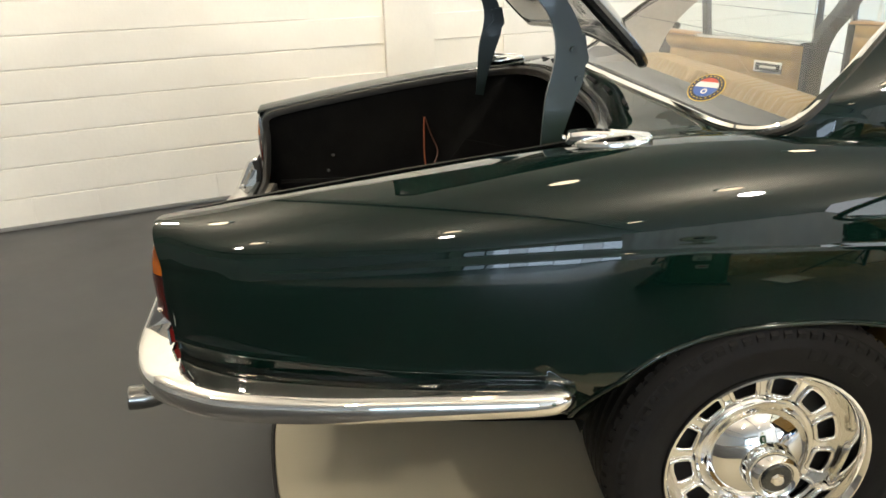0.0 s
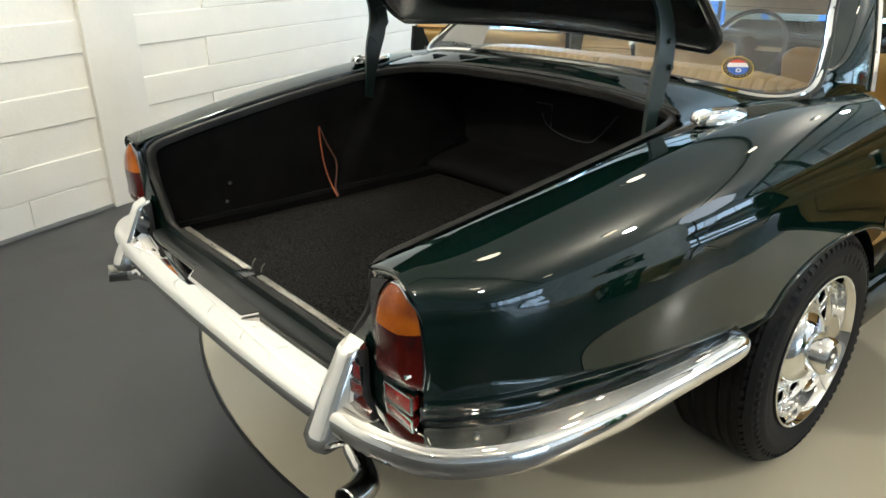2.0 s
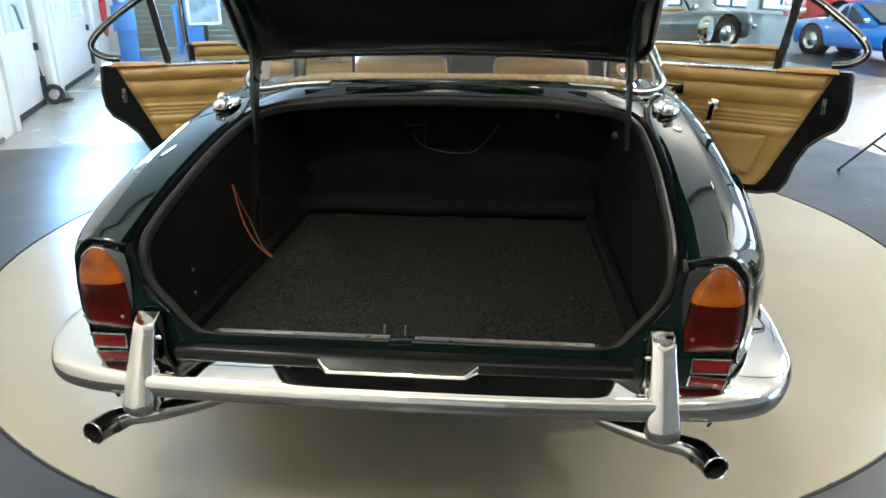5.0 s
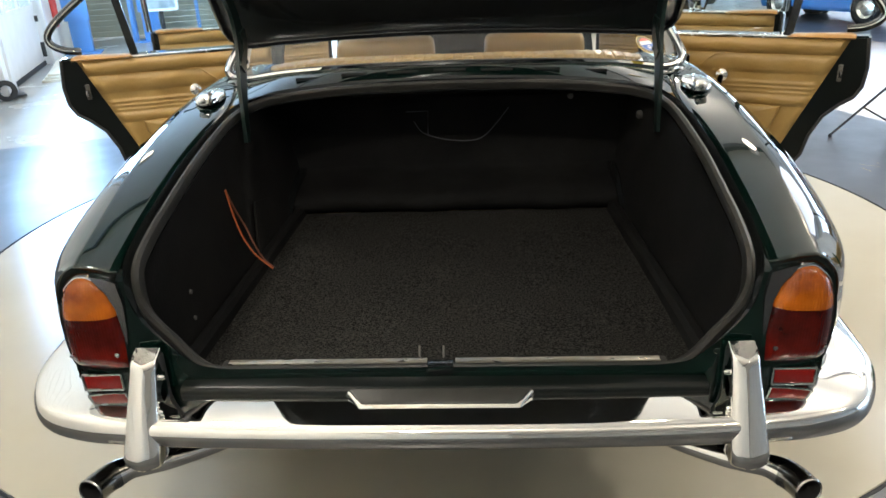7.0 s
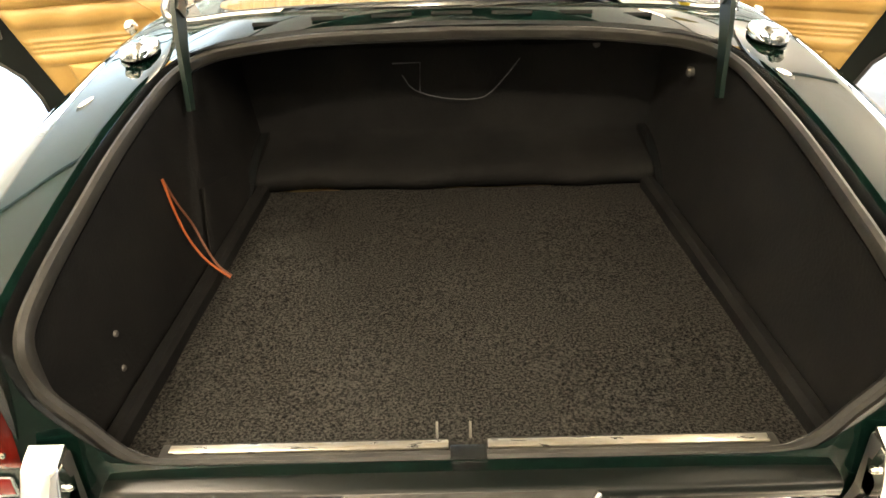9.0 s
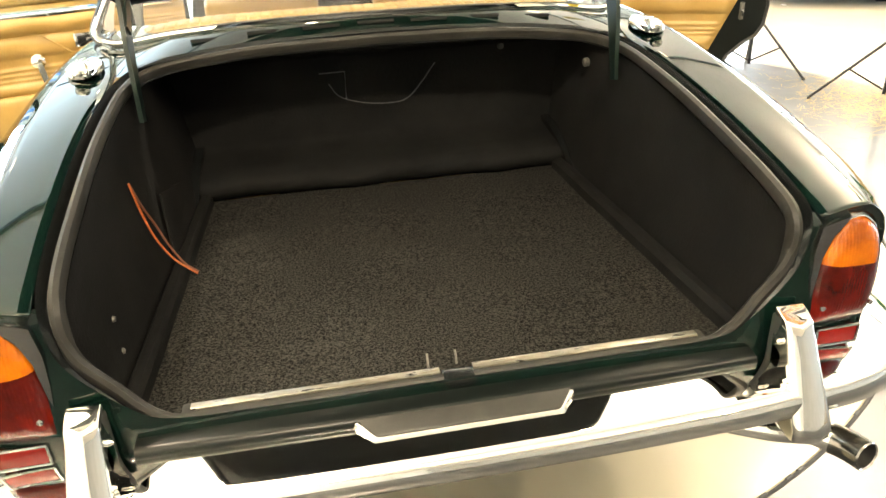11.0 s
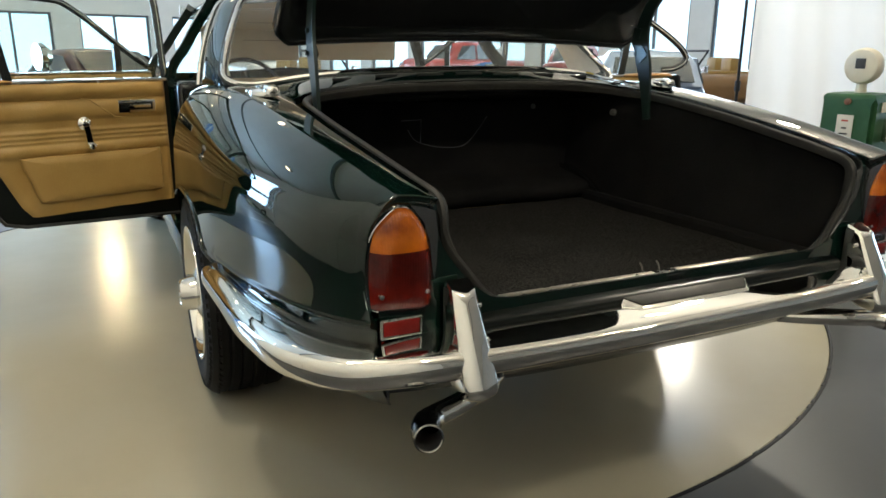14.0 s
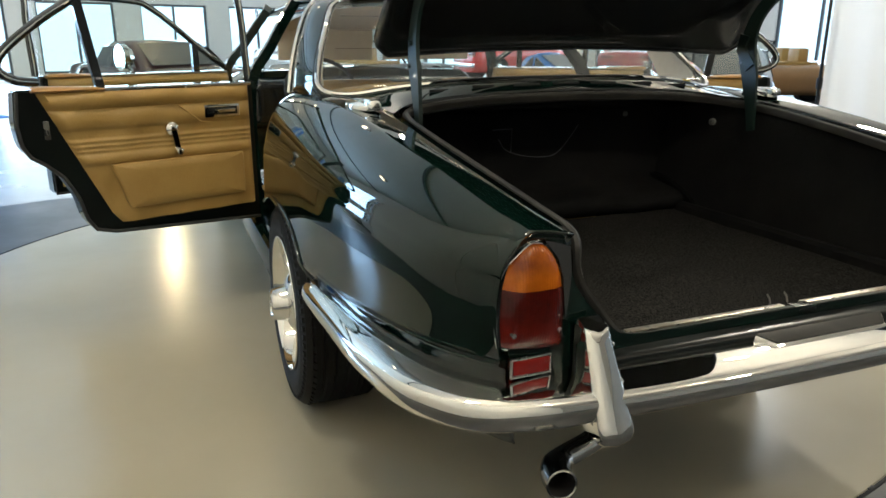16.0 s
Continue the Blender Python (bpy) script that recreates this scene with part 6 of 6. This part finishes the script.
def parked_car(label, m, paint, L=4.2, W=1.65, H=1.30, bonnet=.34, boot=.16, roof=True, cabin=None, tail=None, guard=None, guard_z=(.34, .46)):
    """A simple saloon or coupe; local y runs forward, origin on the floor under the middle."""
    t = thing("parked_car", label, "car", "parked cars", m=m)
    hw = W / 2
    belt = H * .62
    st = [(-L / 2, .72, .50), (-L / 2 + .06, .86, .56), (-L * .40, .97, .62), (-L * .2, 1.0, .62), (0, 1.0, .61), (L * .2, 1.0, .60), (L * .36, .98, .58), (L / 2 - .10, .90, .52), (L / 2 - .02, .76, .46)]
    f = hermite([(y, w, k) for y, w, k in st])
    bm = bmesh.new()
    rows = []
    for y in np.linspace(-L / 2, L / 2 - .02, 110):
        w, k = f(y)
        w *= hw
        zt = H * k
        half = spline([(.0, zt + .03), (.45 * w, zt + .025), (.80 * w, zt), (.95 * w, zt - .06), (w, zt - .18), (w * .99, .42), (w * .95, .28), (w * .85, .20)], 4)
        rows.append([(-a, y, b) for a, b in half[::-1][:-1]] + [(a, y, b) for a, b in half])
    grid(bm, rows, cap=True)
    # round wheel openings
    for wy in (-L * .31, L * .31):
        kill = [q for q in bm.faces if (c := q.calc_center_median()) and abs(c.x) > hw * .8 and math.hypot(c.y - wy, c.z - .30) < .345]
        bmesh.ops.delete(bm, geom=kill, context="FACES")
        for v in bm.verts:
            d = math.hypot(v.co.y - wy, v.co.z - .30)
            if abs(v.co.x) > hw * .78 and d < .40 and v.is_boundary and d > .05 and v.co.z > .215:
                v.co.y, v.co.z = wy + (v.co.y - wy) / d * .345, .30 + (v.co.z - .30) / d * .345
        for sx in (1, -1):
            bm2 = bmesh.new()
            lathe(bm2, [(0, .345), (-.22, .345), (-.22, 0)], (sx * hw * .93, wy, .30), (sx, 0, 0), 32)
            part("wheel_well", bm2, HOLLOW_BLACK, t)
    part("body", bm, paint, t, smooth=40)
    c0, c1 = -L / 2 + boot * L, L / 2 - bonnet * L
    if roof:
        bm = bmesh.new()
        rows = []
        for y, k, z in ((c0 - .08, .86, belt - .02), (c0 + .28, .78, H * .93), (c0 + .55, .76, H * .985), ((c0 + c1) / 2, .76, H), (c1 - .55, .76, H * .97), (c1 + .12, .84, belt - .02)):
            w = hw * k
            rows.append([(-hw * .93, y, belt - .04), (-w * 1.04, y, z - .10 if z > belt + .1 else z - .01), (-w * .9, y, z - .01), (0, y, z + .015), (w * .9, y, z - .01), (w * 1.04, y, z - .10 if z > belt + .1 else z - .01), (hw * .93, y, belt - .04)])
        grid(bm, rows)
        part("roof", bm, paint, t, smooth=45)
        for s in (1, -1):
            bm = bmesh.new()
            plate(bm, [(s * hw * .955, c0 + .22, belt), (s * hw * .86, c0 + .48, H * .90), (s * hw * .86, (c0 + c1) / 2 - .03, H * .92), (s * hw * .955, (c0 + c1) / 2 - .03, belt)], (s * .012, 0, 0))
            part("side_window", bm, CAR_GLASS_DARK, t, smooth=0)
            bm = bmesh.new()
            plate(bm, [(s * hw * .955, (c0 + c1) / 2 + .03, belt), (s * hw * .86, (c0 + c1) / 2 + .03, H * .92), (s * hw * .86, c1 - .50, H * .90), (s * hw * .955, c1 - .05, belt)], (s * .012, 0, 0))
            part("side_window", bm, CAR_GLASS_DARK, t, smooth=0)
        for name, ya, yb, zb in (("rear_window", c0 - .06, c0 + .27, H * .91), ("windscreen", c1 + .11, c1 - .50, H * .95)):
            bm = bmesh.new()
            o = -.02 if name == "rear_window" else .02
            plate(bm, [(-hw * .74, ya + o, belt + .03), (hw * .74, ya + o, belt + .03), (hw * .66, yb + o, zb), (-hw * .66, yb + o, zb)], (0, o * .5, .012))
            part(name, bm, CAR_GLASS_DARK, t, smooth=0)
    else:
        bm = bmesh.new()
        sweep(bm, [(-hw * .8, c1 + .1, belt), (-hw * .72, c1 - .18, H * .96), (hw * .72, c1 - .18, H * .96), (hw * .8, c1 + .1, belt)], circle(.022, 6), up=(0, 1, .3))
        part("screen_frame", bm, BLACK_METAL, t)
        boxed("cockpit", (-hw * .75, hw * .75, c0 + .2, c1, belt - .01, belt + .045), LEATHER if cabin is None else cabin, t, bevel=.02)
        for s in (1, -1):
            boxed("seat", (s * hw * .4 - .2, s * hw * .4 + .2, c0 + .35, c0 + .55, belt, belt + .28), LEATHER, t, bevel=.05)
    for wy in (-L * .31, L * .31):
        for s in (1, -1):
            w = new("wheel")
            w.parent = t
            w.matrix_basis = pose(s * (hw - .10), wy, .30, 0, 0, 0 if s > 0 else 180)
            bm = bmesh.new()
            lathe(bm, [(-.08, .17), (-.09, .26), (-.07, .30), (.07, .30), (.09, .26), (.08, .19), (.03, .18)], (0, 0, 0), (1, 0, 0), 28)
            part("tyre", bm, TYRE, w)
            bm = bmesh.new()
            lathe(bm, [(.085, .19), (.07, .17), (.05, .14), (.07, .06), (.085, .05), (.09, 0)], (0, 0, 0), (1, 0, 0), 24)
            part("rim", bm, CHROME_OLD, w)
    for s in (1, -1):
        z0, z1 = tail or (H * .46, H * .55)
        lamp_o = boxed("tail_lamp", (s * hw * .66 - .15, s * hw * .66 + .15, -L / 2 - .02, -L / 2 + .06, z0 + .4 * (z1 - z0), z1), TAIL_RED, t, bevel=.01)
        boxed("indicator", (s * hw * .66 - .15, s * hw * .66 + .15, -L / 2 - .018, -L / 2 + .06, z0, z0 + .38 * (z1 - z0)), TAIL_AMBER, lamp_o, bevel=.008)
        bm = bmesh.new()
        lathe(bm, [(0, .085), (.03, .08), (.045, .05), (.05, 0)], (s * hw * .62, L / 2 - .06, H * .44), (0, 1, 0), 20)
        part("headlamp", bm, CHROME, t)
        bm = bmesh.new()
        box(bm, s * hw * 1.02, s * hw * 1.02 + s * .10, c1 - .05, c1 + .02, belt + .02, belt + .12, .02)
        part("door_mirror", bm, CHROME_OLD, t)
    boxed("rear_bumper", (-hw * .9, hw * .9, -L / 2 - .07, -L / 2 + .02, *guard_z), guard or CHROME_OLD, t, bevel=.02)
    boxed("front_bumper", (-hw * .88, hw * .88, L / 2 - .08, L / 2 + .02, .34, .44), CHROME_OLD, t, bevel=.02)
    return t


def number_plate(t, L, z):
    o = boxed("number_plate", (-.26, .26, -L / 2 - .035, -L / 2 - .022, z, z + .11), PLATE_Y, t, "yellow number plate")
    for i in range(6):
        boxed("plate_bar", (-.20 + .07 * i, -.155 + .07 * i, -L / 2 - .038, -L / 2 - .0345, z + .025, z + .085), BAR_DARK, o, bevel=0)
    boxed("plate_strip", (-.258, -.222, -L / 2 - .0375, -L / 2 - .0345, z + .005, z + .105), STB, o, bevel=0)


def paint(name, c, metal=0.0):
    return mat(name, c, 0.35, metal, 1.0, base2=tuple(v * 1.1 for v in c), noise_scale=3)


SILVER = paint("silver_paint", (0.36, 0.42, 0.52), 0.4)
silver = parked_car("silver blue hatchback parked tail-on in the hall", pose(6.42, 7.83, 0, 0, 0, -34) @ Matrix.Diagonal((.86, .86, .86, 1)), SILVER, 4.1, 1.66, 1.32, boot=.02, tail=(.47, .66), guard=paint("guard_grey", (0.16, 0.19, 0.24)), guard_z=(.24, .42))
number_plate(silver, 4.1, .50)
parked_car("bright blue two-seat sports coupe parked side-on", pose(6.18, 11.7, 0, 0, 0, -154) @ Matrix.Diagonal((.80, .80, .80, 1)), paint("blue_paint", (0.025, 0.17, 0.50)), 3.4, 1.36, 1.12, boot=.26, bonnet=.40)
parked_car("dark grey open roadster parked among the cars", pose(2.6, 12.6, 0, 0, 0, -60), paint("grey_paint", (0.10, 0.12, 0.13)), 3.9, 1.5, 1.15, roof=False, boot=.30, bonnet=.42)
parked_car("red classic saloon parked at the hall's far end", pose(9.6, 19.6, 0, 0, 0, -85), paint("red_paint", (0.50, 0.03, 0.02)), 4.3, 1.6, 1.40, boot=.22)
parked_car("red coupe parked at the far windows", pose(12.2, 17.6, 0, 0, 0, -40), paint("dark_red_paint", (0.36, 0.03, 0.025)), 4.2, 1.6, 1.30, boot=.2)
parked_car("dark maroon classic saloon facing the turntable", pose(-1.0, 13.0, 0, 0, 0, 205), paint("maroon_paint", (0.05, 0.012, 0.012)), 4.6, 1.7, 1.12, boot=.24)
parked_car("pale grey classic saloon by the far windows", pose(2.6, 18.6, 0, 0, 0, 190), paint("pale_grey_paint", (0.42, 0.44, 0.44)), 4.3, 1.6, 1.38, boot=.22)
parked_car("bronze tan open roadster behind the screen", pose(9.4, 9.6, 0, 0, 0, 70), paint("bronze_paint", (0.30, 0.17, 0.07), 0.3), 4.0, 1.55, 1.18, roof=False, boot=.28, bonnet=.42)
